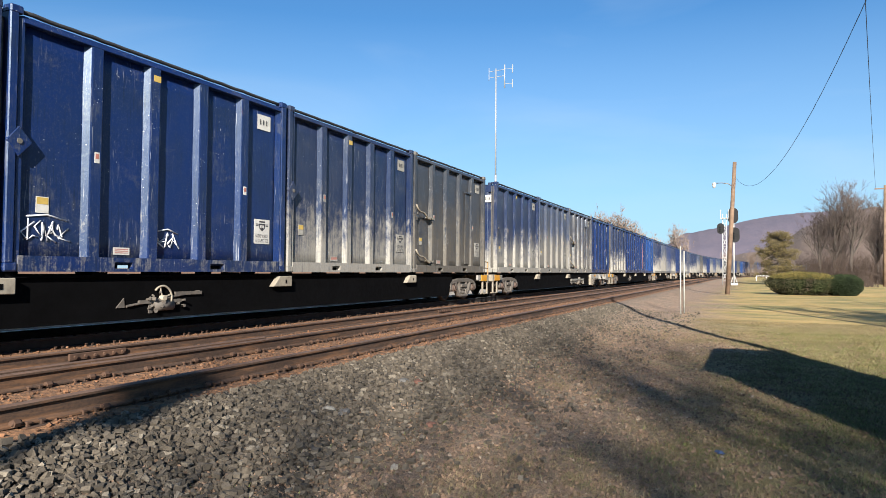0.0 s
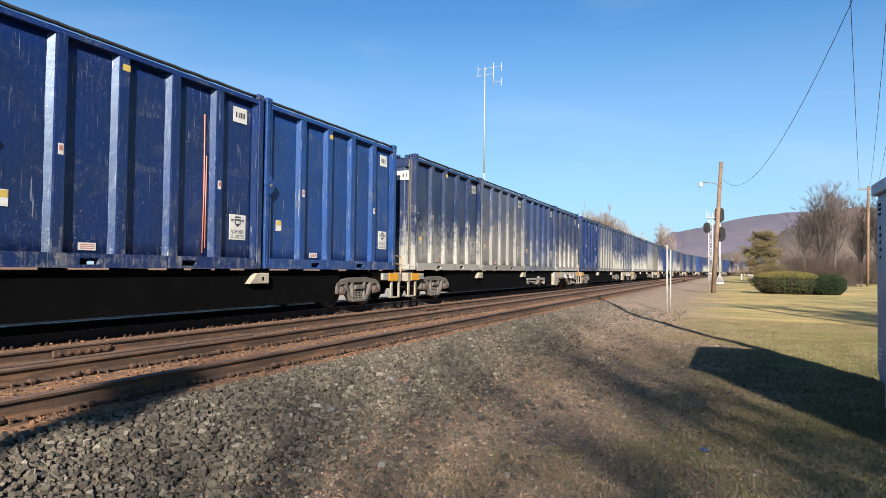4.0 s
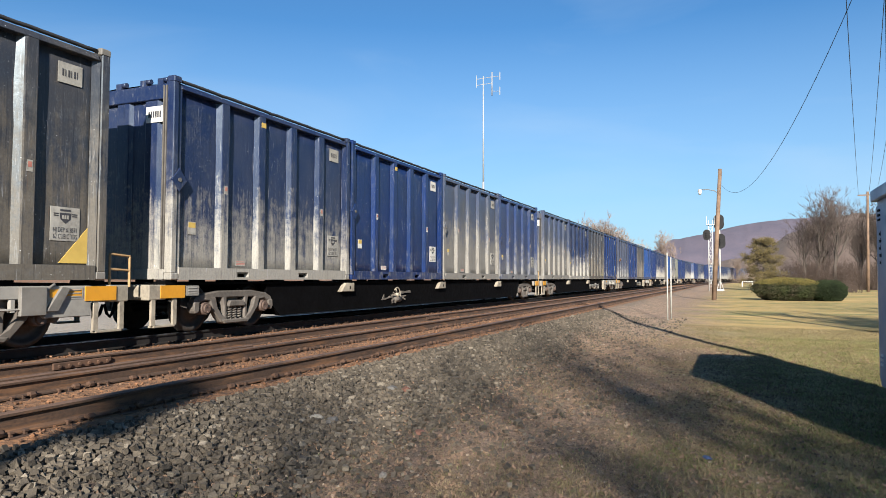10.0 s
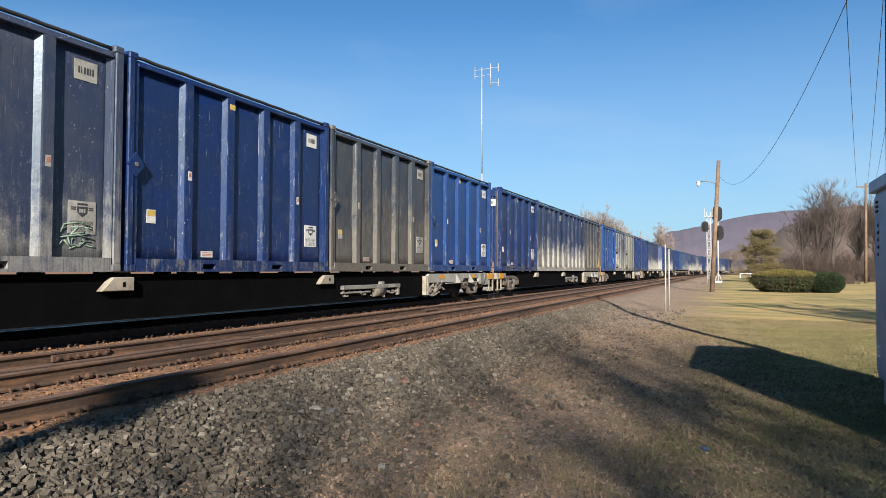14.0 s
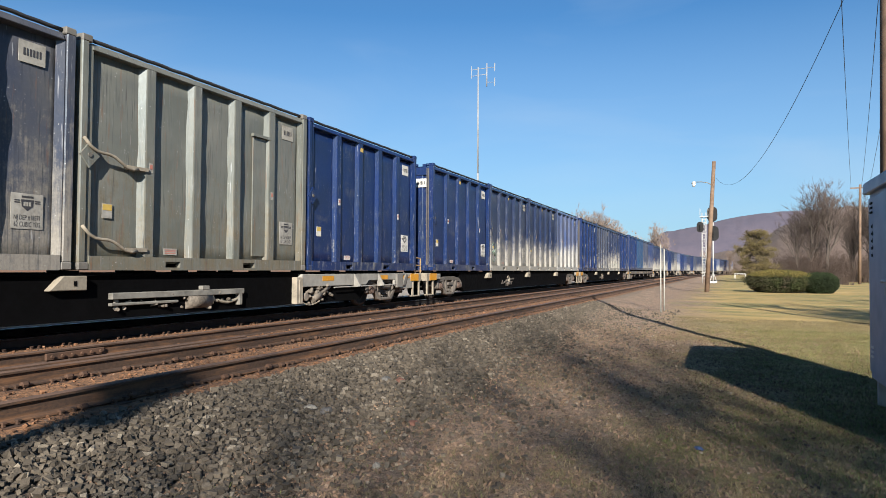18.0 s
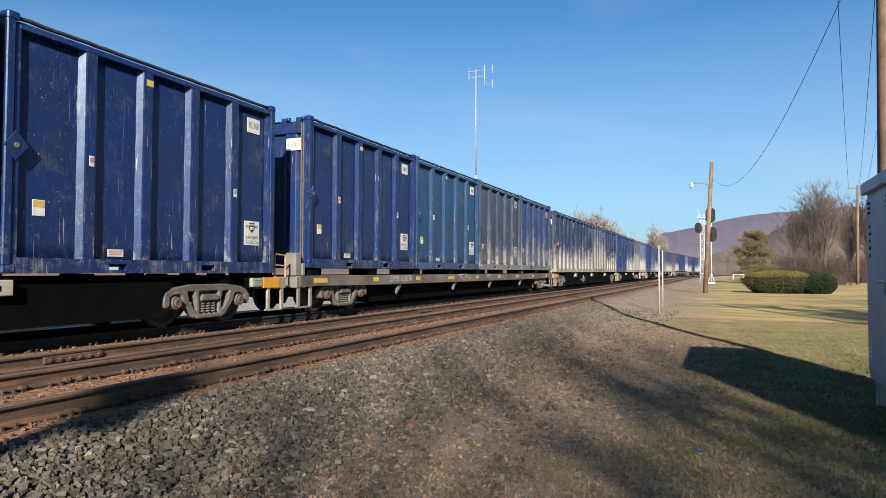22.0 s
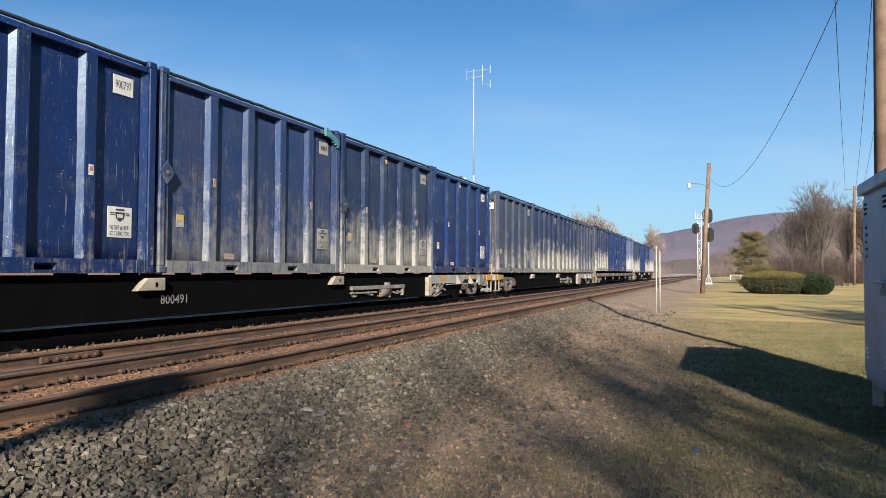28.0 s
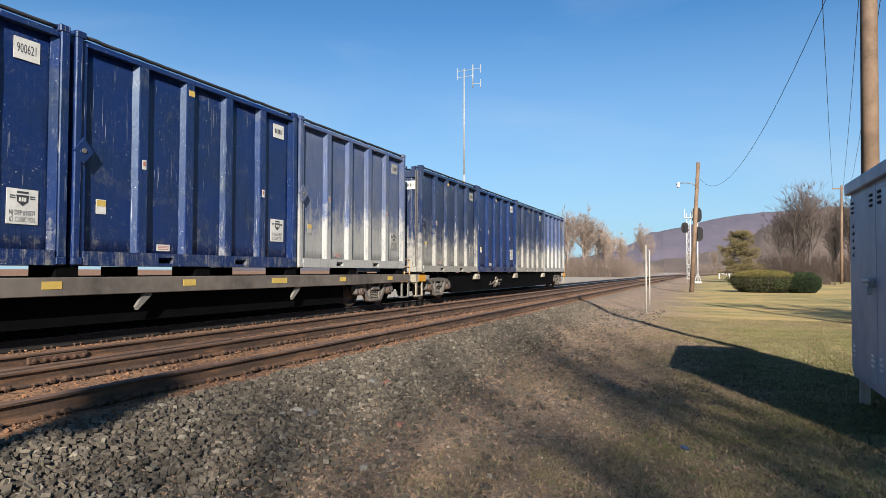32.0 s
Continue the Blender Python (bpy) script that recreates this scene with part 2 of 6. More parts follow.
def tube(bm, p, q, r0, r1=None, seg=10):
    p, q = Vector(p), Vector(q)
    r1 = r0 if r1 is None else r1
    u = (q - p).normalized()
    a = u.orthogonal().normalized()
    b = u.cross(a)
    rings = []
    for c, r in ((p, r0), (q, r1)):
        rings.append([bm.verts.new(c + (a * math.cos(2 * math.pi * i / seg) + b * math.sin(2 * math.pi * i / seg)) * r) for i in range(seg)])
    for i in range(seg):
        f = bm.faces.new((rings[0][i], rings[0][(i + 1) % seg], rings[1][(i + 1) % seg], rings[1][i]))
        f.smooth = seg > 6
    bm.faces.new(rings[0][::-1]), bm.faces.new(rings[1])


def sweep(bm, pts, r, seg=5):
    """One continuous tube through the points."""
    rings = []
    for i, c in enumerate(pts):
        u = (pts[min(i + 1, len(pts) - 1)] - pts[max(i - 1, 0)]).normalized()
        a = u.cross(Vector((0.31, 0.2, 0.93))).normalized()
        b = u.cross(a)
        rings.append([bm.verts.new(c + (a * math.cos(2 * math.pi * k / seg) + b * math.sin(2 * math.pi * k / seg)) * r) for k in range(seg)])
    for p, q in zip(rings, rings[1:]):
        for k in range(seg):
            bm.faces.new((p[k], p[(k + 1) % seg], q[(k + 1) % seg], q[k])).smooth = True
    bm.faces.new(rings[0][::-1]), bm.faces.new(rings[-1])


def mesh(name, bm, material, bevel=0.0):
    bmesh.ops.recalc_face_normals(bm, faces=bm.faces)
    if bevel:
        sharp = [e for e in bm.edges if len(e.link_faces) == 2 and e.calc_face_angle() > 0.6]
        bmesh.ops.bevel(bm, geom=sharp, offset=bevel, segments=1, affect="EDGES", clamp_overlap=True)
    me = bpy.data.meshes.new(name)
    bm.to_mesh(me)
    bm.free()
    me.materials.append(material)
    return me


def part(name, bm, material, parent, label="", bevel=0.0):
    ob = new(name, mesh(name, bm, material, bevel))
    ob.parent = parent
    return tagged(ob, label)


def thing(name, label, category, group="", at=(0, 0, 0), turn=0.0):
    ob = tagged(new(name), label, category, group)
    ob.empty_display_size = 0.3
    ob.matrix_world = pose(*at, 0, 0, turn)
    return ob


def shared(name, me, parent, m=None):
    ob = new(name, me)
    ob.parent = parent
    if m is not None:
        ob.matrix_basis = m
    return ob


# ---- the line's plan ----
RAIL_Z, TRACK_X = 0.52, -10.63
BEND, RADIUS = 120.0, 800.0
SECOND_X = -6.07


def along(s, offset=0.0):
    """The pose on the train's track at s metres along it: straight up to BEND, then a bend to the right."""
    if s <= BEND:
        return Matrix.Translation((TRACK_X + offset, s, RAIL_Z))
    a = (s - BEND) / RADIUS
    c = Vector((TRACK_X + RADIUS, BEND, RAIL_Z))
    r = RADIUS - offset
    return Matrix.Translation((c.x - r * math.cos(a), c.y + r * math.sin(a), c.z)) @ Matrix.Rotation(-a, 4, "Z")


def smooth(a, b, x):
    t = min(1, max(0, (x - a) / (b - a)))
    return t * t * (3 - 2 * t)


def tussock(x, y):
    """Small humps in the turf and soil close to the viewpoint."""
    k = (1 - smooth(16, 26, y)) * smooth(-9, -4.0, x) * (1 - smooth(5.5, 7, x)) * smooth(0.5, 2, y)
    if k <= 0:
        return 0.0
    return k * (0.016 * noise.noise((x * 1.6, y * 1.6, 4)) + 0.013 * noise.noise((x * 4.5, y * 4.5, 9)) + 0.008 * noise.noise((x * 11, y * 11, 2)))


def ground_z(x, y):
    u = x
    if y > BEND:
        dx, dy = x - (TRACK_X + RADIUS), y - BEND
        u = TRACK_X + RADIUS - math.hypot(dx, dy) if dy < RADIUS else x
    lawn = 0.15 * smooth(8, 55, y)
    far = smooth(-15.8, -13.8, u) if u < -9 else smooth(-2.9, -5.0, u)
    return lawn * (1 - far) + 0.325 * far + 0.03 * (1 - far) * noise.noise((x * 0.35, y * 0.35, 0)) + tussock(x, y)


# ---- ground ----
def ground_material():
    n = Nodes("ground_soil")
    p = n.place()
    x, y, z = n.xyz(p)
    edge = n.math("ADD", x, n.rng(n.noise(p, 0.55, 5, 0.65), 0.2, 0.8, -1.5, 1.5))
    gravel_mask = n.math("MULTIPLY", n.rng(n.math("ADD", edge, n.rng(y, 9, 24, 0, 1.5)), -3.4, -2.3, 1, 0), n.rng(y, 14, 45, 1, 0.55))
    lawn_mask = n.rng(n.math("ADD", edge, n.rng(y, 5, 30, -0.6, 0.8)), -1.7, 0.9)
    fine, mid, big = n.noise(p, 60, 6, 0.75), n.noise(p, 7, 5, 0.7), n.noise(p, 0.9, 4, 0.6)
    blades = n.noise(n.scaled(p, (1, 0.45, 1)), 95, 4, 0.85)
    clump = n.noise(p, 2.3, 5, 0.7)
    tuft = n.noise(p, 18, 5, 0.75)
    stone = n.vor(p, 16, "F1", "Color")
    stone_v = n.rng(n.xyz(stone)[0], 0, 1)
    # Grit under the near stones is darkened, painting in shade between them.
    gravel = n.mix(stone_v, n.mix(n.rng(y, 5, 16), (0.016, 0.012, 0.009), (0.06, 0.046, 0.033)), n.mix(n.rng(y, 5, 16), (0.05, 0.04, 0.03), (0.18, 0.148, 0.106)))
    lump = n.noise(p, 11, 4, 0.8)
    dirt = n.mix(n.rng(mid, 0.36, 0.64), (0.12, 0.08, 0.055), (0.34, 0.22, 0.14))
    dirt = n.mix(n.rng(lump, 0.34, 0.5, 0.75, 0), dirt, (0.055, 0.04, 0.028))
    dirt = n.mix(n.rng(lump, 0.55, 0.68, 0, 0.7), dirt, (0.44, 0.31, 0.21))
    dirt = n.mix(n.rng(fine, 0.52, 0.62), dirt, (0.34, 0.25, 0.17))
    dirt = n.mix(n.rng(fine, 0.38, 0.47, 0.9, 0), dirt, (0.03, 0.022, 0.016))
    dirt = n.mix(n.rng(tuft, 0.36, 0.46, 0.65, 0), dirt, (0.05, 0.037, 0.026))
    dirt = n.mix(n.rng(clump, 0.54, 0.64, 0, 0.75), dirt, (0.33, 0.21, 0.14))
    dirt = n.mix(n.rng(clump, 0.36, 0.46, 0.6, 0), dirt, (0.16, 0.132, 0.09))
    grass = n.mix(n.rng(big, 0.36, 0.64), (0.14, 0.155, 0.034), (0.32, 0.24, 0.08))
    grass = n.mix(n.math("MULTIPLY", n.rng(clump, 0.5, 0.62), n.rng(y, 6, 22, 0.7, 0.25)), grass, n.mix(0.6, grass, (0.26, 0.17, 0.09)))
    grass = n.mix(n.rng(tuft, 0.36, 0.48, 0.55, 0), grass, (0.075, 0.078, 0.028))
    grass = n.mix(n.math("MULTIPLY", n.rng(mid, 0.36, 0.5, 0.55, 0), n.rng(y, 18, 30)), grass, (0.11, 0.105, 0.03))
    grass = n.mix(n.rng(blades, 0.40, 0.52), n.mix(0.6, grass, (0.085, 0.092, 0.036)), grass)
    grass = n.mix(n.rng(blades, 0.58, 0.68), grass, (0.42, 0.34, 0.13))
    grass = n.mix(n.rng(mid, 0.5, 0.75, 0, 0.5), grass, (0.34, 0.25, 0.08))
    grass = n.mix(n.rng(lump, 0.34, 0.5, 0.6, 0), grass, (0.075, 0.085, 0.03))
    grass = n.mix(n.rng(lump, 0.56, 0.7, 0, 0.6), grass, (0.44, 0.35, 0.16))
    # Far turf: straw and green patches, with tree-shadow bands put into the colour.
    lit_swath = n.noise(n.scaled(p, (0.10, 0.26, 1)), 1.0, 6, 0.7)
    grass = n.mix(n.math("MULTIPLY", n.rng(lit_swath, 0.42, 0.58, 0.0, 0.9), n.rng(y, 12, 26)), grass, (0.40, 0.26, 0.09))
    shade_band = n.noise(n.scaled(p, (0.35, 0.8, 1)), 1.0, 5, 0.75)
    grass = n.mix(n.math("MULTIPLY", n.rng(shade_band, 0.38, 0.52, 0.75, 0), n.rng(y, 14, 28)), grass, (0.13, 0.125, 0.035))
    grass = n.mix(n.math("MULTIPLY", n.rng(shade_band, 0.54, 0.66, 0, 0.6), n.rng(y, 14, 28)), grass, (0.46, 0.33, 0.13))
    c = n.mix(lawn_mask, dirt, grass)
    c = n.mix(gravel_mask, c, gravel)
    bed = n.rng(n.math("ADD", x, n.rng(mid, 0.3, 0.7, -0.12, 0.12)), -5.0, -4.8, 1, 0)
    rust = n.mix(n.rng(mid, 0.3, 0.7), (0.085, 0.038, 0.016), (0.29, 0.138, 0.058))
    rust = n.mix(n.rng(fine, 0.5, 0.7, 0, 0.7), rust, (0.17, 0.12, 0.085))
    rust = n.mix(n.rng(tuft, 0.34, 0.46, 0.8, 0), rust, (0.02, 0.012, 0.008))
    c = n.mix(bed, c, rust)
    beyond = n.math("MULTIPLY", n.rng(n.math("ADD", x, n.rng(big, 0.2, 0.8, -1.5, 1.5)), -15.5, -14.2, 1, 0), n.rng(x, -48, -40))
    c = n.mix(beyond, c, n.mix(n.rng(mid, 0.3, 0.7), (0.2, 0.175, 0.145), (0.31, 0.27, 0.22)))
    h = n.math("ADD", n.math("MULTIPLY", fine, 0.6), n.math("ADD", n.math("ADD", mid, n.math("MULTIPLY", tuft, 0.8)), n.math("MULTIPLY", n.vor(p, 16), n.math("MULTIPLY", gravel_mask, 1.5))))
    return n.done(c, 0.95, 0, h, 0.022, 0.9)


def ground_sheet():
    def steps(near, far, fine, ratio):
        out, d, s = [0.0], 0.0, fine
        while d < far:
            d += s
            if d > near:
                s *= ratio
            out.append(d)
        return out
    xs = sorted({round(-a - 5.5, 3) for a in steps(10, 4000, 0.3, 1.25)} | {round(-5.4 + 0.06 * i, 3) for i in range(190)} | {round(a + 6.1, 3) for a in steps(6, 4000, 0.3, 1.25)})
    ys = sorted({round(-a, 3) for a in steps(4, 1500, 0.8, 1.3)} | {round(2.0 + 0.07 * i, 3) for i in range(200)} | {round(a + 16.1, 3) for a in steps(8, 4500, 0.12, 1.06)} | {0.6, 1.2, 1.7})
    vs = [(x, y, ground_z(x, y)) for y in ys for x in xs]
    w = len(xs)
    fs = [(j * w + i, j * w + i + 1, (j + 1) * w + i + 1, (j + 1) * w + i) for j in range(len(ys) - 1) for i in range(w - 1)]
    me = bpy.data.meshes.new("ground")
    me.from_pydata(vs, [], fs)
    me.polygons.foreach_set("use_smooth", [True] * len(fs))
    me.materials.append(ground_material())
    tagged(new("ground", me), "grassy verge, bare brown soil and gravel shoulder beside the line", "ground", kind="structure")


ground_sheet()


# ---- rails ----
def rail_rust(name):
    """Dark brown rolled steel with orange dust caught along it."""
    n = Nodes(name)
    p = n.place()
    f, g = n.noise(p, 30, 5, 0.7), n.noise(n.scaled(p, (3, 0.7, 6)), 2.0, 5, 0.7)
    c = n.mix(n.rng(f, 0.35, 0.65), (0.030, 0.017, 0.011), (0.062, 0.034, 0.02))
    c = n.mix(n.rng(g, 0.48, 0.66, 0, 0.8), c, (0.15, 0.072, 0.032))
    return n.done(c, 0.85, 0, f, 0.004, 0.4)


RAIL_SIDE = rail_rust("rusty_rail_side")
RAIL_TOP = plain("dull_brown_rail_head", (0.105, 0.066, 0.047), 0.55, 0.1, 0.35)
RAIL_HEAD = plain("polished_rail_head", (0.72, 0.73, 0.76), 0.36, 1.0, 0.1)
# Near-black side for the main track's rails, darker than the side track's.
BLACK_SIDE = plain("black_rail_side", (0.016, 0.014, 0.013), 0.7, 0, 0.3, 9.0, 0.2)
ANCHOR = plain("dusty_rusty_fitting", (0.06, 0.031, 0.018), 0.9, 0, 0.45)
TIE = plain("old_timber_tie", (0.13, 0.068, 0.036), 0.9, 0, 0.45, 7)


def rail(offset, y0, y1, name="rail", top=0.0, head=None, side=None, parent=None):
    """A flat-bottomed rail at that offset from the train's track."""
    prof = [(-0.07, -0.18), (0.07, -0.18), (0.07, -0.165), (0.012, -0.145), (0.012, -0.045), (0.036, -0.035), (0.036, -0.014), (0.024, -0.003), (0.0, 0), (-0.024, -0.003), (-0.036, -0.014), (-0.036, -0.035), (-0.012, -0.045), (-0.012, -0.145), (-0.07, -0.165)]
    prof = [(x * (1.06 if abs(x) == 0.036 else 0.8 if abs(x) == 0.012 else 1), z) for x, z in prof]
    stations = [y0]
    while stations[-1] < y1:
        stations.append(min(y1, stations[-1] + (40 if stations[-1] < BEND - 41 else 8)))
    bm = bmesh.new()
    rings = []
    for s in stations:
        m = along(s, offset)
        rings.append([bm.verts.new(m @ Vector((px, 0, pz + top))) for px, pz in prof])
    k = len(prof)
    for a, b in zip(rings, rings[1:]):
        for i in range(k):
            f = bm.faces.new((a[i], a[(i + 1) % k], b[(i + 1) % k], b[i]))
            f.material_index = 1 if i in (6, 7, 8, 9) else 0
    bm.faces.new(rings[0]), bm.faces.new(rings[-1][::-1])
    ob = part(name, bm, side or RAIL_SIDE, parent)
    ob.data.materials.append(head or RAIL_HEAD)
    return ob


def track(label, centre, bright):
    t = thing("railway_track", label, "railway track", "railway tracks")
    for side in (-0.755, 0.755):
        rail(centre + side, -500, 560, parent=t, head=RAIL_HEAD if bright else RAIL_TOP, side=BLACK_SIDE if bright else None)
    return t


main_track = track("main railway track with polished rail heads on rusty ballast", 0.0, True)
second_track = track("rust-brown side track with dull rails and buried timber ties", SECOND_X - TRACK_X, False)


def track_fittings(t, centre, y0, y1):
    """Ties under both rails, tie plates with spikes on each of them."""
    bm = bmesh.new()
    box(bm, -1.3, 1.3, -0.115, 0.115, -0.18, 0.0)
    tie = mesh("tie", bm, TIE, 0.012)
    bm = bmesh.new()
    box(bm, -0.145, 0.145, -0.095, 0.095, 0.0, 0.016)
    for x in (-0.095, 0.095):
        for y in (-0.06, 0.06):
            box(bm, x - 0.012, x + 0.012, y - 0.012, y + 0.012, 0.02, 0.05)
            box(bm, x - 0.022, x + 0.022, y - 0.018, y + 0.018, 0.045, 0.06)
    plate = mesh("tie_plate", bm, ANCHOR)
    bm = bmesh.new()
    prism(bm, [(-0.09, 0.0), (0.10, 0.0), (0.115, 0.03), (0.095, 0.062), (0.05, 0.05), (0.04, 0.028), (-0.09, 0.022)], "y", -0.028, 0.028)
    tube(bm, (0.085, -0.045, 0.035), (0.085, 0.045, 0.035), 0.019, seg=7)
    anchor = mesh("rail_anchor", bm, ANCHOR)
    n = int((y1 - y0) / 0.53)
    for i in range(n):
        y = y0 + i * 0.53 + random.uniform(-0.04, 0.04)
        x = TRACK_X + centre
        shared("tie", tie, t, pose(x + random.uniform(-0.06, 0.06), y, 0.309 + random.uniform(-0.006, 0.006), 0, 0, random.uniform(-1.5, 1.5)))
        for side in (-0.755, 0.755):
            shared("tie_plate", plate, t, pose(x + side, y, 0.316))
            if centre:
                shared("rail_anchor", anchor, t, pose(x + side, y + random.choice((-0.16, 0.16)), 0.338, 0, random.uniform(-6, 6), random.uniform(-8, 8)))


track_fittings(second_track, SECOND_X - TRACK_X, 0.5, 62)
track_fittings(main_track, 0.0, 3.0, 34)


def loose_rail(label, x, y0, y1, joints=()):
    t = thing("stored_rail", label, "rail", "rails stored beside the tracks")
    rail(x - TRACK_X, y0, y1, "rail_length", -0.02, RAIL_TOP, parent=t)
    for y in joints:
        bm = bmesh.new()
        box(bm, x + 0.014, x + 0.055, y - 0.45, y + 0.45, RAIL_Z - 0.16, RAIL_Z - 0.07)
        bar = part("joint_bar", bm, ANCHOR, t, bevel=0.006)
        for i in range(6):
            bm = bmesh.new()
            tube(bm, (x + 0.05, y - 0.375 + i * 0.15, RAIL_Z - 0.115), (x + 0.085, y - 0.375 + i * 0.15, RAIL_Z - 0.115), 0.022, seg=6)
            part("bolt", bm, ANCHOR, bar)
    bm = bmesh.new()
    for i in range(int((min(y1, 60) - max(y0, 1)) / 0.53)):
        y = max(y0, 1) + i * 0.53
        box(bm, x - 0.13, x + 0.13, y - 0.08, y + 0.08, 0.27, RAIL_Z - 0.198)
    part("packing_blocks", bm, ANCHOR, t)


loose_rail("long rusty spare rail lying between the two tracks", -8.25, -60, 90, (6.7, 18.6))
loose_rail("rusty guard rail laid close inside the side track", -7.2, -60, 9.0)


# ---- waste containers ----
LEN, WID, TALL = 6.24, 2.59, 3.68
PITCH = 6.351


SEAL = plain("worn_brown_seal", (0.075, 0.068, 0.06), 0.85, 0, 0.35)


def lettering(text, size, material=None):
    """Flat letters as a mesh in the xy plane, centred."""
    cu = bpy.data.curves.new("lettering", "FONT")
    cu.body, cu.size, cu.align_x, cu.align_y = text, size, "CENTER", "CENTER"
    cu.resolution_u = 2
    ob = new("lettering", cu)
    me = bpy.data.meshes.new_from_object(ob.evaluated_get(bpy.context.evaluated_depsgraph_get()))
    bpy.data.objects.remove(ob)
    me.materials.append(material or INK)
    return me


def side_sill(bm, x0, x1, h):
    """The bottom sill with its two fork pockets left open."""
    ys, zs = (-h + 0.2, -1.32, -0.96, 0.83, 1.2, h - 0.2), (0.0, 0.05, 0.155, 0.23)
    made = {}

    def corner(x, i, j):
        key = (x, i, j)
        if key not in made:
            made[key] = bm.verts.new((x, ys[i], zs[j]))
        return made[key]
    solid = {(i, j) for i in range(5) for j in range(3) if not (j == 1 and i in (1, 3))}
    for i, j in solid:
        for x in (x0, x1):
            bm.faces.new((corner(x, i, j), corner(x, i + 1, j), corner(x, i + 1, j + 1), corner(x, i, j + 1)))
        for di, dj, (a, b) in ((-1, 0, ((0, 0), (0, 1))), (1, 0, ((1, 0), (1, 1))), (0, -1, ((0, 0), (1, 0))), (0, 1, ((0, 1), (1, 1)))):
            if (i + di, j + dj) not in solid:
                bm.faces.new((corner(x0, i + a[0], j + a[1]), corner(x1, i + a[0], j + a[1]), corner(x1, i + b[0], j + b[1]), corner(x0, i + b[0], j + b[1])))


def end_wall(t, paint, h, w, sy):
    bm = bmesh.new()
    y0, y1 = sy * (h - 0.1), sy * h
    box(bm, -w + 0.2, w - 0.2, min(y0, y1), max(y0, y1), TALL - 0.34, TALL - 0.06)
    part("end_header", bm, paint, t, bevel=0.012)
    for x in (-0.72, 0.0, 0.72) if sy < 0 else ():
        bm = bmesh.new()
        ya, yb = sy * (h - 0.12), sy * (h - 0.03)
        prism(bm, [(x - 0.24, ya), (x - 0.15, yb), (x + 0.15, yb), (x + 0.24, ya)], "z", 0.18, TALL - 0.33)
        part("end_rib", bm, paint, t, bevel=0.01)
    bm = bmesh.new()
    box(bm, -w + 0.2, w - 0.2, min(y0, y1), max(y0, y1), 0.0, 0.2)
    part("end_sill", bm, paint, t, bevel=0.012)
    if sy < 0:
        for x in (-0.62, -0.1, 0.52, 0.95):
            bm = bmesh.new()
            box(bm, x - 0.07, x + 0.07, -h + 0.0, -h + 0.12, TALL - 0.07, TALL + 0.05)
            tube(bm, (x + 0.06, -h + 0.05, TALL + 0.02), (x + 0.16, -h + 0.05, TALL + 0.02), 0.05, seg=8)
            part("hinge_lug", bm, paint, t)


def dented(bm, amount, seed):
    """Shallow dents in the flat side panels."""
    for v in bm.verts:
        n = noise.noise((v.co.y * 1.1 + seed, v.co.z * 0.9, seed * 3.1 + (5 if v.co.x > 0 else 0)))
        v.co.x -= amount * abs(n) * (1 if v.co.x > 0 else -1)


def bent_rib(bm, outline, z0, z1, seed):
    """A rib knocked out of line by years of loading."""
    rings = []
    for j in range(15):
        f = j / 14
        d = 0.16 * math.sin(math.pi * f) * noise.noise((seed, f * 2.6, 1.0)) + 0.03 * noise.noise((seed, f * 9, 2.0))
        e = 1 - 0.03 * abs(noise.noise((seed, f * 5, 7.0)))
        rings.append([bm.verts.new((x * e, y + d, z0 + (z1 - z0) * f)) for x, y in outline])
    for u, v in zip(rings, rings[1:]):
        for i in range(4):
            bm.faces.new((u[i], u[(i + 1) % 4], v[(i + 1) % 4], v[i])).smooth = i != 1
    bm.faces.new(rings[0][::-1]), bm.faces.new(rings[-1])


PLACARD_TEXT = {text: lettering(text, 0.105) for text in ("NJ DEP #18571", "62 CUBIC YDS")}


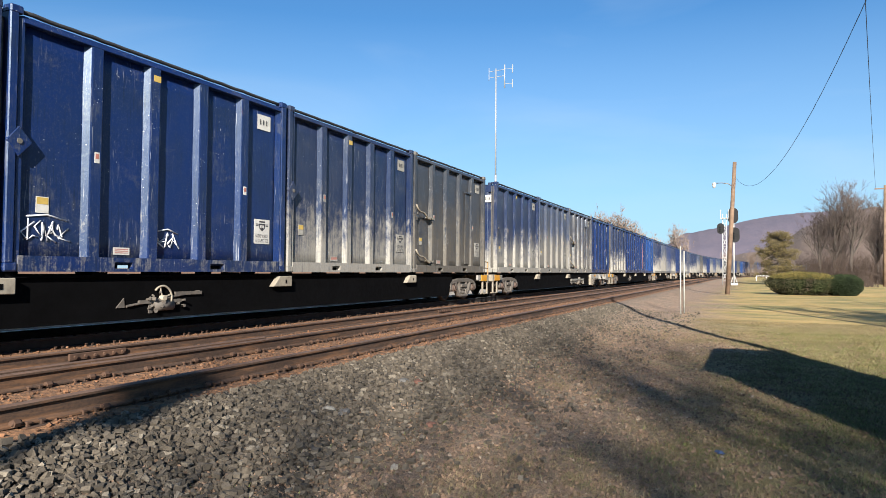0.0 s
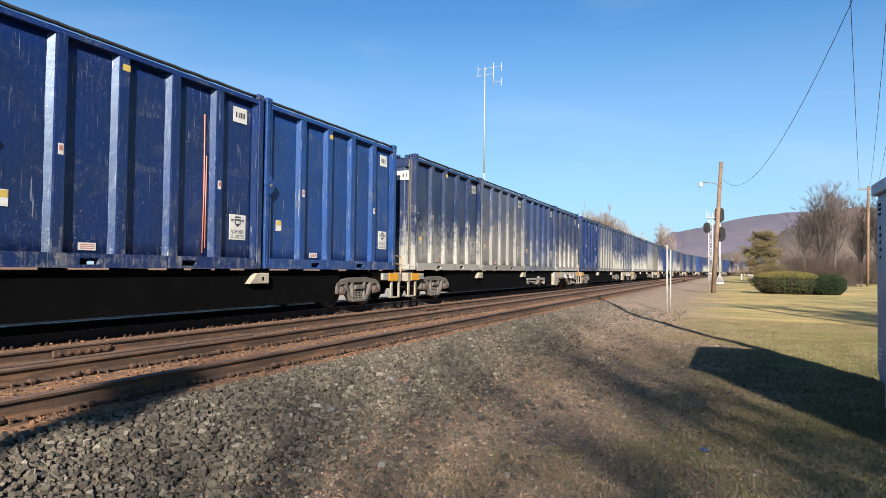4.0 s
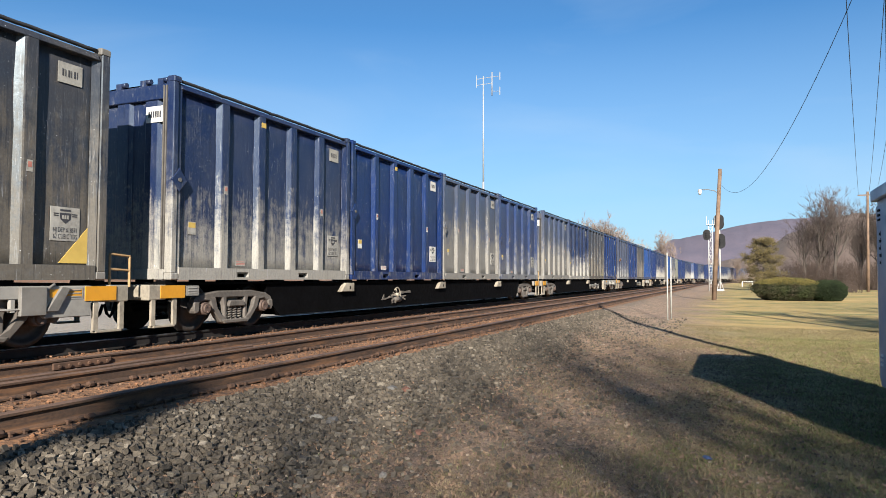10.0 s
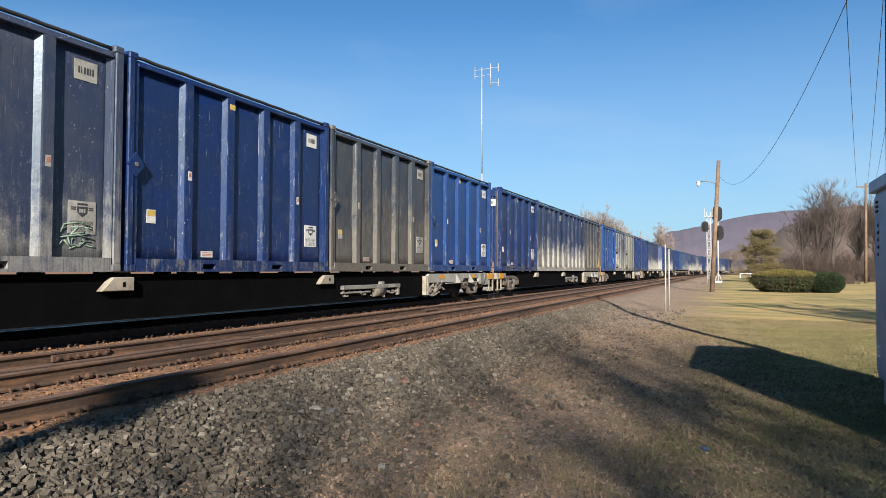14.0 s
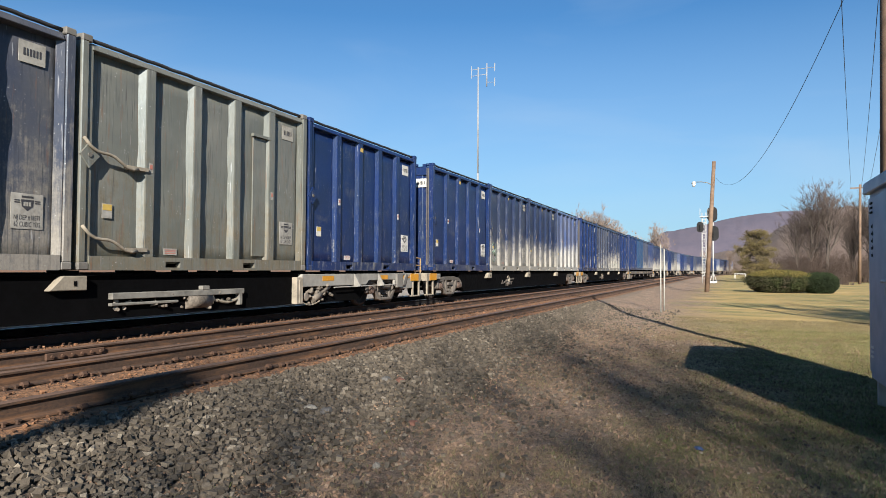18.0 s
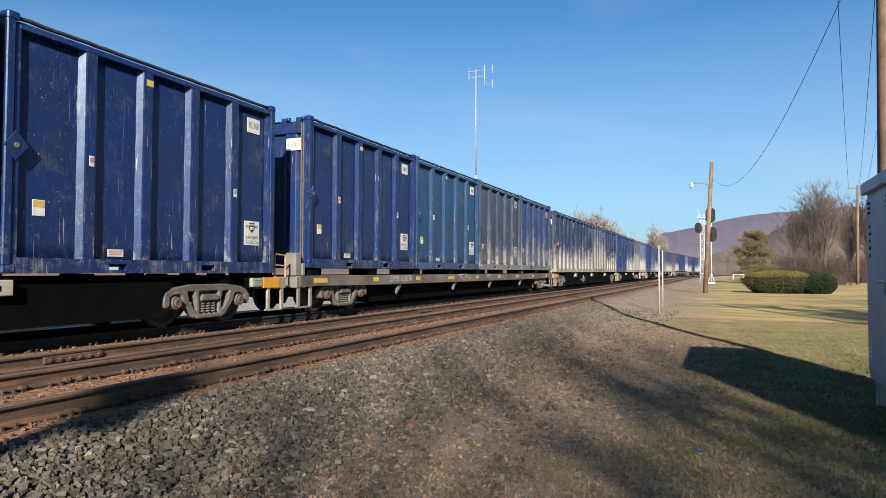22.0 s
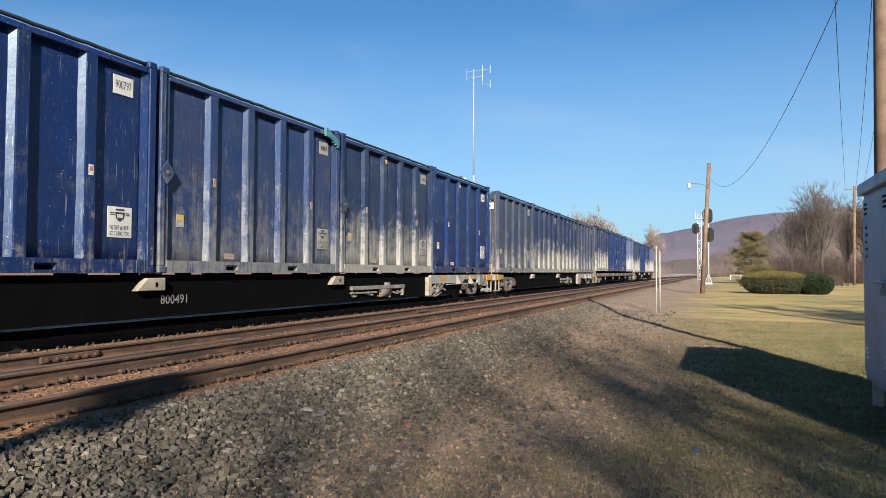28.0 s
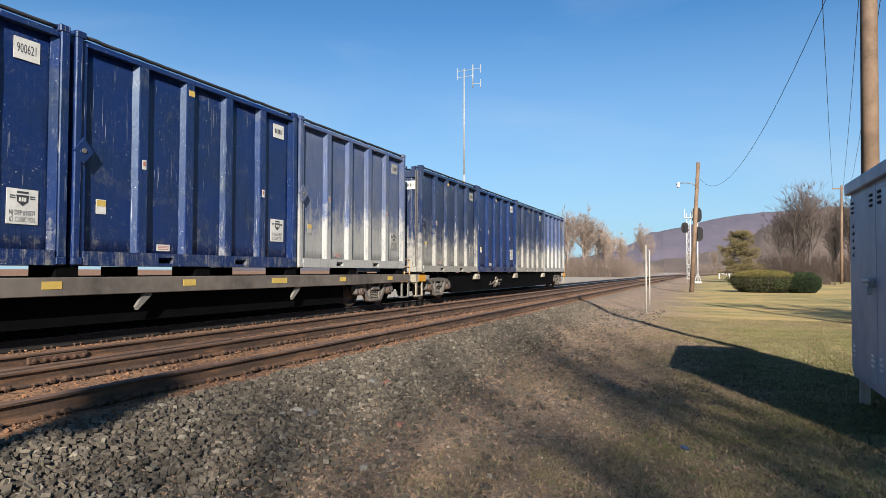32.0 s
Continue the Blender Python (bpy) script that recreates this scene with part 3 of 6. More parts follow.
def container(code):
    paint = PAINTS[code]
    t = thing("waste_container", WORDS[code], "freight container", "containers on the train")
    h, w = LEN / 2, WID / 2
    for sx in (-1, 1):
        bm = bmesh.new()
        ny, nz = 20, 10
        grid = [[bm.verts.new((sx * (w - 0.1), -h + 0.1 + (LEN - 0.16) * i / ny, 0.12 + (TALL - 0.22) * j / nz)) for i in range(ny + 1)] for j in range(nz + 1)]
        for j in range(nz):
            for i in range(ny):
                bm.faces.new((grid[j][i], grid[j][i + 1], grid[j + 1][i + 1], grid[j + 1][i])).smooth = True
        dented(bm, 0.09 if code == "X" else 0.05 if code == "O" else 0.022, 3.7 * ord(code))
        back = [bm.verts.new((sx * (w - 0.2), y, z)) for y, z in ((-h + 0.1, 0.12), (h - 0.06, 0.12), (h - 0.06, TALL - 0.1), (-h + 0.1, TALL - 0.1))]
        bm.faces.new(back)
        rim = grid[0] + [g[-1] for g in grid[1:]] + grid[-1][-2::-1] + [g[0] for g in grid[-2:0:-1]]
        ends = [grid[0][0], grid[0][-1], grid[-1][-1], grid[-1][0]]
        k = [rim.index(e) for e in ends]
        for q in range(4):
            i0, i1 = k[q], k[(q + 1) % 4] or len(rim)
            bm.faces.new([back[q]] + [rim[i % len(rim)] for i in range(i0, i1 + 1)] + [back[(q + 1) % 4]])
        part("side_panel", bm, paint, t)
    for y in (-h + 0.1, h - 0.06):
        bm = bmesh.new()
        box(bm, -w + 0.14, w - 0.14, y - 0.01, y + 0.01, 0.1, TALL - 0.1)
        part("end_panel", bm, paint, t)
    bm = bmesh.new()
    box(bm, -w + 0.2, w - 0.2, -h + 0.12, h - 0.08, 0.16, 0.2)
    part("floor", bm, paint, t)
    for sx in (1, -1):
        for i in range(4):
            y = -h + 1.36 + i * 1.16
            bm = bmesh.new()
            a, b = sx * (w - 0.13), sx * (w - 0.008)
            outline = [(a, y - 0.155), (b, y - 0.05), (b, y + 0.16), (a, y + 0.2)]
            if code == "X":
                bent_rib(bm, outline, 0.2, TALL - 0.12, 5.0 * i + sx)
            else:
                prism(bm, outline, "z", 0.2, TALL - 0.12)
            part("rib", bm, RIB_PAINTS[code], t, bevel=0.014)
        bm = bmesh.new()
        prism(bm, [(sx * (w - 0.16), TALL - 0.17), (sx * w, TALL - 0.14), (sx * (w - 0.05), TALL - 0.03), (sx * (w - 0.16), TALL - 0.02)], "y", -h + 0.2, h - 0.2)
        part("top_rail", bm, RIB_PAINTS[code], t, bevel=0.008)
        bm = bmesh.new()
        side_sill(bm, min(sx * (w - 0.12), sx * w), max(sx * (w - 0.12), sx * w), h)
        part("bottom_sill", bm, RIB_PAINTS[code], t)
        for sy in (-1, 1):
            bm = bmesh.new()
            if sy < 0:
                box(bm, sx * (w - 0.2), sx * (w - 0.002), -h, -h + 0.13, 0.12, TALL - 0.02)
                box(bm, sx * (w - 0.2), sx * (w - 0.03), -h + 0.14, -h + 0.24, 0.12, TALL - 0.06)
            else:
                box(bm, sx * (w - 0.2), sx * (w - 0.002), h - 0.16, h, 0.12, TALL - 0.02)
                prism(bm, [(sx * (w - 0.1), h - 0.3), (sx * (w - 0.01), h - 0.17), (sx * (w - 0.1), h - 0.14)], "z", 0.2, TALL - 0.14)
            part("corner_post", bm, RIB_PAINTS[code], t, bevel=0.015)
            for z0, z1 in ((0.0, 0.13), (TALL - 0.04, TALL + 0.08)):
                bm = bmesh.new()
                y0, y1 = sorted((sy * (h + 0.004), sy * (h - 0.19)))
                box(bm, sx * (w - 0.18), sx * (w + 0.004), y0, y1, z0, z1)
                part("corner_casting", bm, DULL if code in "KOX" else paint, t, bevel=0.018)
    end_wall(t, paint, h, w, -1)
    end_wall(t, paint, h, w, 1)
    bm = bmesh.new()
    for x in (w - 0.17, w - 0.23):
        box(bm, x - 0.018, x + 0.012, -h - 0.02, -h + 0.02, 0.2, TALL - 0.1)
    part("door_seal", bm, SEAL, t, "brown weathered door seal")
    # diamond-shaped latch plate on the front post
    bm = bmesh.new()
    prism(bm, [(-h - 0.02, 1.84), (-h + 0.16, 2.06), (-h + 0.36, 1.84), (-h + 0.16, 1.62)], "x", w - 0.04, w + 0.014)
    latch = part("latch_plate", bm, paint, t, bevel=0.01)
    bm = bmesh.new()
    tube(bm, (w + 0.012, -h + 0.16, 1.84), (w + 0.03, -h + 0.16, 1.84), 0.04, seg=8)
    part("latch_bolt", bm, DULL, latch)
    bm = bmesh.new()
    n = 24
    cols = [[bm.verts.new((-w + 0.1 + (WID - 0.2) * i / 8, -h + 0.12 + (LEN - 0.24) * j / n, TALL - 0.05 + 0.06 * math.sin(math.pi * i / 8) + 0.02 * noise.noise((i * 0.9, j * 0.7, ord(code))))) for i in range(9)] for j in range(n + 1)]
    for j in range(n):
        for i in range(8):
            bm.faces.new((cols[j][i], cols[j][i + 1], cols[j + 1][i + 1], cols[j + 1][i])).smooth = True
    cover = part("cover", bm, TARP, t, "black tarpaulin cover")
    for sx in (1, -1):
        bm = bmesh.new()
        sweep(bm, [Vector((sx * (w - 0.09 + 0.012 * noise.noise((j * 0.8, 1.0, ord(code)))), -h + 0.2 + (LEN - 0.4) * j / 30, TALL + 0.03 + 0.014 * noise.noise((j * 0.6, 2.0, ord(code))))) for j in range(31)], 0.036, 6)
        part("cover_hem", bm, TARP, cover, "rolled edge of the tarpaulin")
    # placards and stickers on the side that is seen
    plate = PLATE if code in "BCL" else DIRTY_PLATE
    P, R4 = w - 0.092, w - 0.004

    def sticker(name, x, y, z, wy, hz, material, label=""):
        b = bmesh.new()
        box(b, x - 0.006, x, y - wy / 2, y + wy / 2, z - hz / 2, z + hz / 2)
        return part(name, b, material, t, label)
    lc = h - 0.68
    logo = sticker("logo_placard", P, lc, 0.86, 0.5, 0.52, plate, "white placard with a dark shield and lettering")
    b = bmesh.new()
    prism(b, [(lc - 0.10, 1.03), (lc + 0.10, 1.03), (lc + 0.085, 0.93), (lc, 0.865), (lc - 0.085, 0.93)], "x", P + 0.001, P + 0.004)
    for z in (0.985, 1.015):
        box(b, P + 0.001, P + 0.004, lc - 0.2, lc - 0.115, z - 0.008, z + 0.008)
        box(b, P + 0.001, P + 0.004, lc + 0.115, lc + 0.2, z - 0.008, z + 0.008)
    box(b, P + 0.001, P + 0.004, lc - 0.09, lc + 0.09, 1.055, 1.085)
    part("emblem", b, INK, logo)
    b = bmesh.new()
    for i in range(3):
        box(b, P + 0.004, P + 0.006, lc - 0.06 + 0.042 * i, lc - 0.03 + 0.042 * i, 0.935, 0.995)
    part("shield_mark", b, plate, logo)
    for text, z in (("NJ DEP #18571", 0.765), ("62 CUBIC YDS", 0.665)):
        m = Matrix.Translation((P + 0.003, lc, z)) @ Matrix(((0, 0, 1, 0), (1, 0, 0, 0), (0, 1, 0, 0), (0, 0, 0, 1)))
        tagged(shared("placard_lettering", PLACARD_TEXT[text], logo, m @ Matrix.Diagonal((0.62, 1, 1, 1))), "dark block lettering")
    sticker("number_placard", P, h - 0.66, 3.2, 0.42, 0.32, plate, "white number placard")
    yl = sticker("warning_label", P, -h + 0.6, 0.98, 0.2, 0.24, plate, "yellow and white warning label")
    b = bmesh.new()
    box(b, P + 0.001, P + 0.003, -h + 0.51, -h + 0.69, 0.99, 1.09)
    part("label_band", b, YELLOW, yl)
    rl = sticker("red_label", P, -h + 2.0, 0.34, 0.32, 0.12, plate, "white label with red lines")
    b = bmesh.new()
    for z in (0.305, 0.335, 0.365):
        box(b, P + 0.001, P + 0.003, -h + 1.87, -h + 2.13, z, z + 0.014)
    part("red_band", b, RED, rl)
    for i, (yy, zz) in enumerate(((-h + 1.43, 1.8), (-h + 4.9, 1.66))):
        s = sticker("rib_label", R4, yy, zz, 0.09, 0.17, plate, "small white and red label")
        b = bmesh.new()
        box(b, R4 + 0.001, R4 + 0.003, yy - 0.03, yy + 0.03, zz - 0.02, zz + 0.06)
        part("label_mark", b, RED, s)
    if code in "BCLD":
        sticker("top_label", R4, -h + 2.6, 3.36, 0.15, 0.11, YELLOW, "small yellow label")
    b = bmesh.new()
    box(b, w - 0.70, w - 0.27, -h + 0.018, -h + 0.03, 2.92, 3.22)
    part("end_placard", b, PLATE, t, "white number placard on the end")
    return t


NUMBER_BARS = {}


def number(c, text, end_text=""):
    """Numbers on the side and end placards: legible ones lettered, the rest as bars."""
    h, w = LEN / 2, WID / 2
    side = Matrix.Translation((w - 0.0895, h - 0.66, 3.2)) @ Matrix(((0, 0, 1, 0), (1, 0, 0, 0), (0, 1, 0, 0), (0, 0, 0, 1)))
    front = Matrix.Translation((w - 0.48, -h + 0.010, 3.07)) @ pose(0, 0, 0, 90, 0, 0)
    for m, s, wide in ((side, text, 0.37), (front, end_text, 0.4)):
        key = s or "bars%d" % random.randrange(4)
        if key not in NUMBER_BARS:
            if s:
                NUMBER_BARS[key] = lettering(s, 0.17 if "\n" not in s else 0.145)
            else:
                bm = bmesh.new()
                for i in range(6):
                    a = -0.14 + i * 0.05
                    box(bm, a, a + random.choice((0.012, 0.026, 0.03)), -0.045, 0.045, 0.0, 0.002)
                NUMBER_BARS[key] = mesh("number_bars", bm, INK)
        ob = shared("number_mark", NUMBER_BARS[key], c, m @ Matrix.Diagonal(((0.55 if s and "\n" not in s else 0.85) * wide / 0.31, wide / 0.31, 1, 1)))
        tagged(ob, "dark number on a white placard")


# ---- flat cars ----
CAR = 4 * PITCH


def wheel_profile(bm, x, side):
    """One wheel on the x axis: tread, flange towards the inside, dished disc and hub."""
    prof = [(0.10, -0.09), (0.17, -0.09), (0.19, -0.03), (0.36, 0.0), (0.38, -0.065), (0.46, -0.06), (0.455, 0.06), (0.485, 0.075), (0.38, 0.085), (0.36, 0.04), (0.19, 0.03), (0.10, 0.09)]
    seg = 28
    rings = []
    for i in range(seg):
        a = 2 * math.pi * i / seg
        rings.append([bm.verts.new((x - side * px, r * math.cos(a), r * math.sin(a))) for r, px in prof])
    k = len(prof)
    for i in range(seg):
        u, v = rings[i], rings[(i + 1) % seg]
        for j in range(k - 1):
            f = bm.faces.new((u[j], u[j + 1], v[j + 1], v[j]))
            f.smooth = True


WHEELSET, FRAME, SPRINGS, CAP = None, None, None, None


def truck_meshes():
    bm = bmesh.new()
    for side in (-1, 1):
        wheel_profile(bm, side * 0.755, side)
    tube(bm, (-0.95, 0, 0), (0.95, 0, 0), 0.085, seg=12)
    wheels = mesh("wheelset", bm, TREAD)
    bm = bmesh.new()
    a, b = 1.02, 1.17
    prism(bm, [(-1.21, 0.52), (-1.17, 0.66), (-1.0, 0.735), (-0.5, 0.80), (0.5, 0.80), (1.0, 0.735), (1.17, 0.66), (1.21, 0.52), (1.08, 0.54), (0.95, 0.60), (0.6, 0.655), (-0.6, 0.655), (-0.95, 0.60), (-1.08, 0.54)], "x", a, b)
    for s in (-1, 1):
        prism(bm, [(s * 1.2, 0.60), (s * 1.22, 0.44), (s * 1.16, 0.36), (s * 1.06, 0.40), (s * 1.05, 0.58)], "x", a - 0.03, b + 0.02)
        prism(bm, [(s * 0.98, 0.62), (s * 0.76, 0.60), (s * 0.70, 0.44), (s * 0.44, 0.16), (s * 0.28, 0.13), (s * 0.28, 0.25), (s * 0.42, 0.33), (s * 0.54, 0.48), (s * 0.60, 0.68), (s * 0.9, 0.68)], "x", a + 0.01, b + 0.01)
        prism(bm, [(s * 0.42, 0.72), (s * 0.27, 0.72), (s * 0.26, 0.22), (s * 0.36, 0.22), (s * 0.36, 0.5)], "x", a, b)
    prism(bm, [(-0.44, 0.22), (-0.36, 0.13), (0.36, 0.13), (0.44, 0.22)], "x", a - 0.04, b + 0.03)
    prism(bm, [(-0.25, 0.47), (0.25, 0.47), (0.25, 0.54), (0.2, 0.60), (-0.2, 0.60), (-0.25, 0.54)], "x", a - 0.1, b + 0.04)
    side = mesh("sideframe", bm, TRUCK, 0.022)
    bm = bmesh.new()
    sweep(bm, [Vector((1.1 + 0.058 * math.cos(0.9 * i), 0.058 * math.sin(0.9 * i), 0.22 + 0.25 * i / 35)) for i in range(36)], 0.019, 5)
    springs = mesh("spring", bm, TRUCK)
    bm = bmesh.new()
    tube(bm, (1.0, 0, 0), (1.2, 0, 0), 0.13, 0.12, 16)
    tube(bm, (1.2, 0, 0), (1.235, 0, 0), 0.095, 0.085, 16)
    for i in range(3):
        a3 = i * 2.094 + 0.5
        tube(bm, (1.225, 0.07 * math.cos(a3), 0.07 * math.sin(a3)), (1.25, 0.07 * math.cos(a3), 0.07 * math.sin(a3)), 0.02, seg=6)
    cap = mesh("bearing_cap", bm, BROWN)
    return wheels, side, springs, cap


WHEELSET, FRAME, SPRINGS, CAP = truck_meshes()
AXLE = 0.89


def truck(t, y):
    bm = bmesh.new()
    box(bm, -1.05, 1.05, y - 0.2, y + 0.2, 0.5, 0.68)
    tube(bm, (0, y, 0.6), (0, y, 0.86), 0.3, seg=16)
    tr = part("truck", bm, TRUCK, t, "dusty two-axle railway truck", bevel=0.01)
    for s in (1, -1):
        turn = 0 if s > 0 else 180
        shared("sideframe", FRAME, tr, pose(0, y, 0, 0, 0, turn))
        for e in (-0.15, 0.0, 0.15):
            shared("spring", SPRINGS, tr, pose(0, y + e, 0, 0, 0, turn))
        for e in (-1, 1):
            tagged(shared("bearing_cap", CAP, tr, pose(0, y + e * AXLE, 0.46, 0, 0, turn)), "rust-brown axle bearing cap")
    for e in (-1, 1):
        tagged(shared("wheelset", WHEELSET, tr, pose(0, y + e * AXLE, 0.46)), "steel wheels on their axle")


def end_fittings(t, sy, h, handrail, steel=None):
    """Tan end sill, orange reflector, stirrup step, coupler and hose at one end of a car."""
    bm = bmesh.new()
    box(bm, -1.28, 1.28, *sorted((sy * (h + 0.02), sy * (h + 0.42))), 0.66, 0.93)
    part("end_sill", bm, steel or TAN, t, "dusty end sill", bevel=0.015)
    for sx in (1, -1):
        bm = bmesh.new()
        y0, y1 = sorted((sy * (h + 0.16), sy * (h - 0.42)))
        box(bm, *sorted((sx * 1.262, sx * 1.296)), y0, y1, 0.69, 0.92)
        part("reflector", bm, ORANGE, t, "orange reflector plate")
        bm = bmesh.new()
        ya, yb = sy * (h + 0.3), sy * (h - 0.2)
        for y in (ya, yb):
            box(bm, *sorted((sx * 1.22, sx * 1.27)), y - 0.05, y + 0.05, 0.2, 0.7)
        box(bm, *sorted((sx * 1.14, sx * 1.28)), min(ya, yb), max(ya, yb), 0.17, 0.21)
        part("step", bm, steel or TAN, t, "stirrup step", bevel=0.008)
        bm = bmesh.new()
        y = sy * (h - 0.62)
        box(bm, *sorted((sx * 1.2, sx * 1.285)), y - 0.17, y + 0.17, 0.72, 0.91)
        for i in range(3):
            box(bm, *sorted((sx * 1.285, sx * 1.295)), y - 0.12, y + 0.12, 0.755 + i * 0.05, 0.775 + i * 0.05)
        part("side_box", bm, GREY, t, "small grey box with ribs", bevel=0.006)
    bm = bmesh.new()
    box(bm, -0.12, 0.12, *sorted((sy * (h + 0.4), sy * (h + 0.52))), 0.68, 0.9)
    box(bm, -0.2, 0.18, *sorted((sy * (h + 0.5), sy * (h + 0.63))), 0.66, 0.93)
    part("coupler", bm, RUST, t, "rusty knuckle coupler", bevel=0.03)
    bm = bmesh.new()
    pts = [Vector((0.45, sy * (h + 0.38 + 0.06 * i), 0.62 - 0.26 * math.sin(math.pi * i / 4.2))) for i in range(5)]
    sweep(bm, pts, 0.028, 6)
    part("brake_hose", bm, BLACK, t)
    if handrail:
        bm = bmesh.new()
        y = sy * (h + 0.3)
        for p, q in (((1.2, y - 0.2, 0.9), (1.2, y - 0.2, 1.45)), ((1.2, y + 0.2, 0.9), (1.2, y + 0.2, 1.42)), ((1.2, y - 0.2, 1.45), (1.2, y + 0.2, 1.42)), ((1.2, y - 0.2, 1.2), (1.2, y + 0.2, 1.18))):
            tube(bm, p, q, 0.022, seg=6)
        part("handrail", bm, OCHRE, t, "dusty ochre tubular handrail")


def bracket(t, y):
    for sx in (1, -1):
        bm = bmesh.new()
        prism(bm, [(y - 0.42, 0.70), (y - 0.18, 0.93), (y + 0.24, 0.93), (y + 0.24, 0.70)], "x", *sorted((sx * 1.0, sx * 1.285)))
        b = part("container_bracket", bm, TAN, t, "tan bracket under a container corner", bevel=0.012)
        bm = bmesh.new()
        box(bm, *sorted((sx * 1.284, sx * 1.292)), y + 0.0, y + 0.05, 0.77, 0.85)
        part("bracket_slot", bm, BLACK, b)


def brake_gear(t, y):
    """Hand wheel, rods and lever frame hung below the side."""
    bm = bmesh.new()
    sweep(bm, [Vector((1.2, y + 0.21 * math.cos(-1.3 + 0.22 * i), 0.56 + 0.21 * math.sin(-1.3 + 0.22 * i))) for i in range(18)], 0.02, 6)
    for a in (0.3, 1.87):
        tube(bm, (1.2, y, 0.56), (1.2, y + 0.2 * math.cos(a), 0.56 + 0.2 * math.sin(a)), 0.014, seg=5)
    tube(bm, (1.05, y, 0.56), (1.26, y, 0.56), 0.05, seg=8)
    w = part("hand_wheel", bm, TAN, t, "dusty hand-brake wheel")
    bm = bmesh.new()
    box(bm, 1.1, 1.2, y - 0.5, y + 0.45, 0.47, 0.53)
    box(bm, 1.12, 1.2, y + 0.3, y + 0.95, 0.60, 0.66)
    tube(bm, (1.18, y - 0.75, 0.44), (1.18, y + 0.9, 0.66), 0.022, seg=6)
    tube(bm, (1.16, y - 0.2, 0.42), (1.16, y + 0.25, 0.42), 0.09, seg=10)
    box(bm, 1.1, 1.18, y - 0.28, y - 0.2, 0.3, 0.56)
    box(bm, 1.1, 1.18, y + 0.16, y + 0.22, 0.34, 0.6)
    prism(bm, [(y - 0.95, 0.42), (y - 0.78, 0.42), (y - 0.8, 0.58)], "x", 1.12, 1.18)
    bits = random.Random(8)
    for _ in range(16):
        yy, zz, r = y + bits.uniform(-0.35, 0.5), 0.5 + bits.uniform(-0.16, 0.14), bits.uniform(0.015, 0.04)
        tube(bm, (1.1, yy, zz), (bits.uniform(1.2, 1.27), yy + bits.uniform(-0.1, 0.1), zz + bits.uniform(-0.06, 0.06)), r, seg=6)
    part("brake_linkage", bm, TRUCK, t, "dusty brake rods and lever")


def valve_rack(t, y0, y1):
    """A grey beam with an air reservoir and hoses below the side."""
    bm = bmesh.new()
    box(bm, 1.06, 1.26, y0, y1, 0.53, 0.64)
    box(bm, 1.06, 1.24, y0, y0 + 1.5, 0.42, 0.47)
    box(bm, 1.1, 1.2, y0 + 0.1, y0 + 0.18, 0.36, 0.56)
    box(bm, 1.1, 1.26, y1 - 0.16, y1 - 0.06, 0.30, 0.56)
    box(bm, 1.06, 1.26, y0 + 2.1, y0 + 2.3, 0.64, 0.72)
    rack = part("valve_rack", bm, RACK, t, "grimy grey beam with air-brake gear", bevel=0.01)
    bm = bmesh.new()
    bits = random.Random(23)
    for _ in range(30):
        yy, zz = bits.uniform(y0 + 0.1, y1 - 0.3), 0.46 + bits.uniform(-0.12, 0.12)
        tube(bm, (1.08, yy, zz), (bits.uniform(1.18, 1.27), yy + bits.uniform(-0.3, 0.3), zz + bits.uniform(-0.08, 0.08)), bits.uniform(0.012, 0.04), seg=6)
    part("pipework", bm, GEAR, rack, "tangle of dusty pipes and valves")
    bm = bmesh.new()
    tube(bm, (1.12, y0 + 1.75, 0.44), (1.12, y0 + 2.4, 0.44), 0.16, seg=14)
    tube(bm, (1.12, y0 + 2.4, 0.44), (1.12, y0 + 2.52, 0.44), 0.16, 0.08, 14)
    part("air_reservoir", bm, GEAR, rack)
    bm = bmesh.new()
    for i in range(9):
        tube(bm, (1.2, y0 + 2.6 + i * 0.07, 0.42 - 0.05 * math.sin(math.pi * i / 8)), (1.2, y0 + 2.67 + i * 0.07, 0.42 - 0.05 * math.sin(math.pi * (i + 1) / 8)), 0.03, seg=6)
    part("chain", bm, TAN, rack)


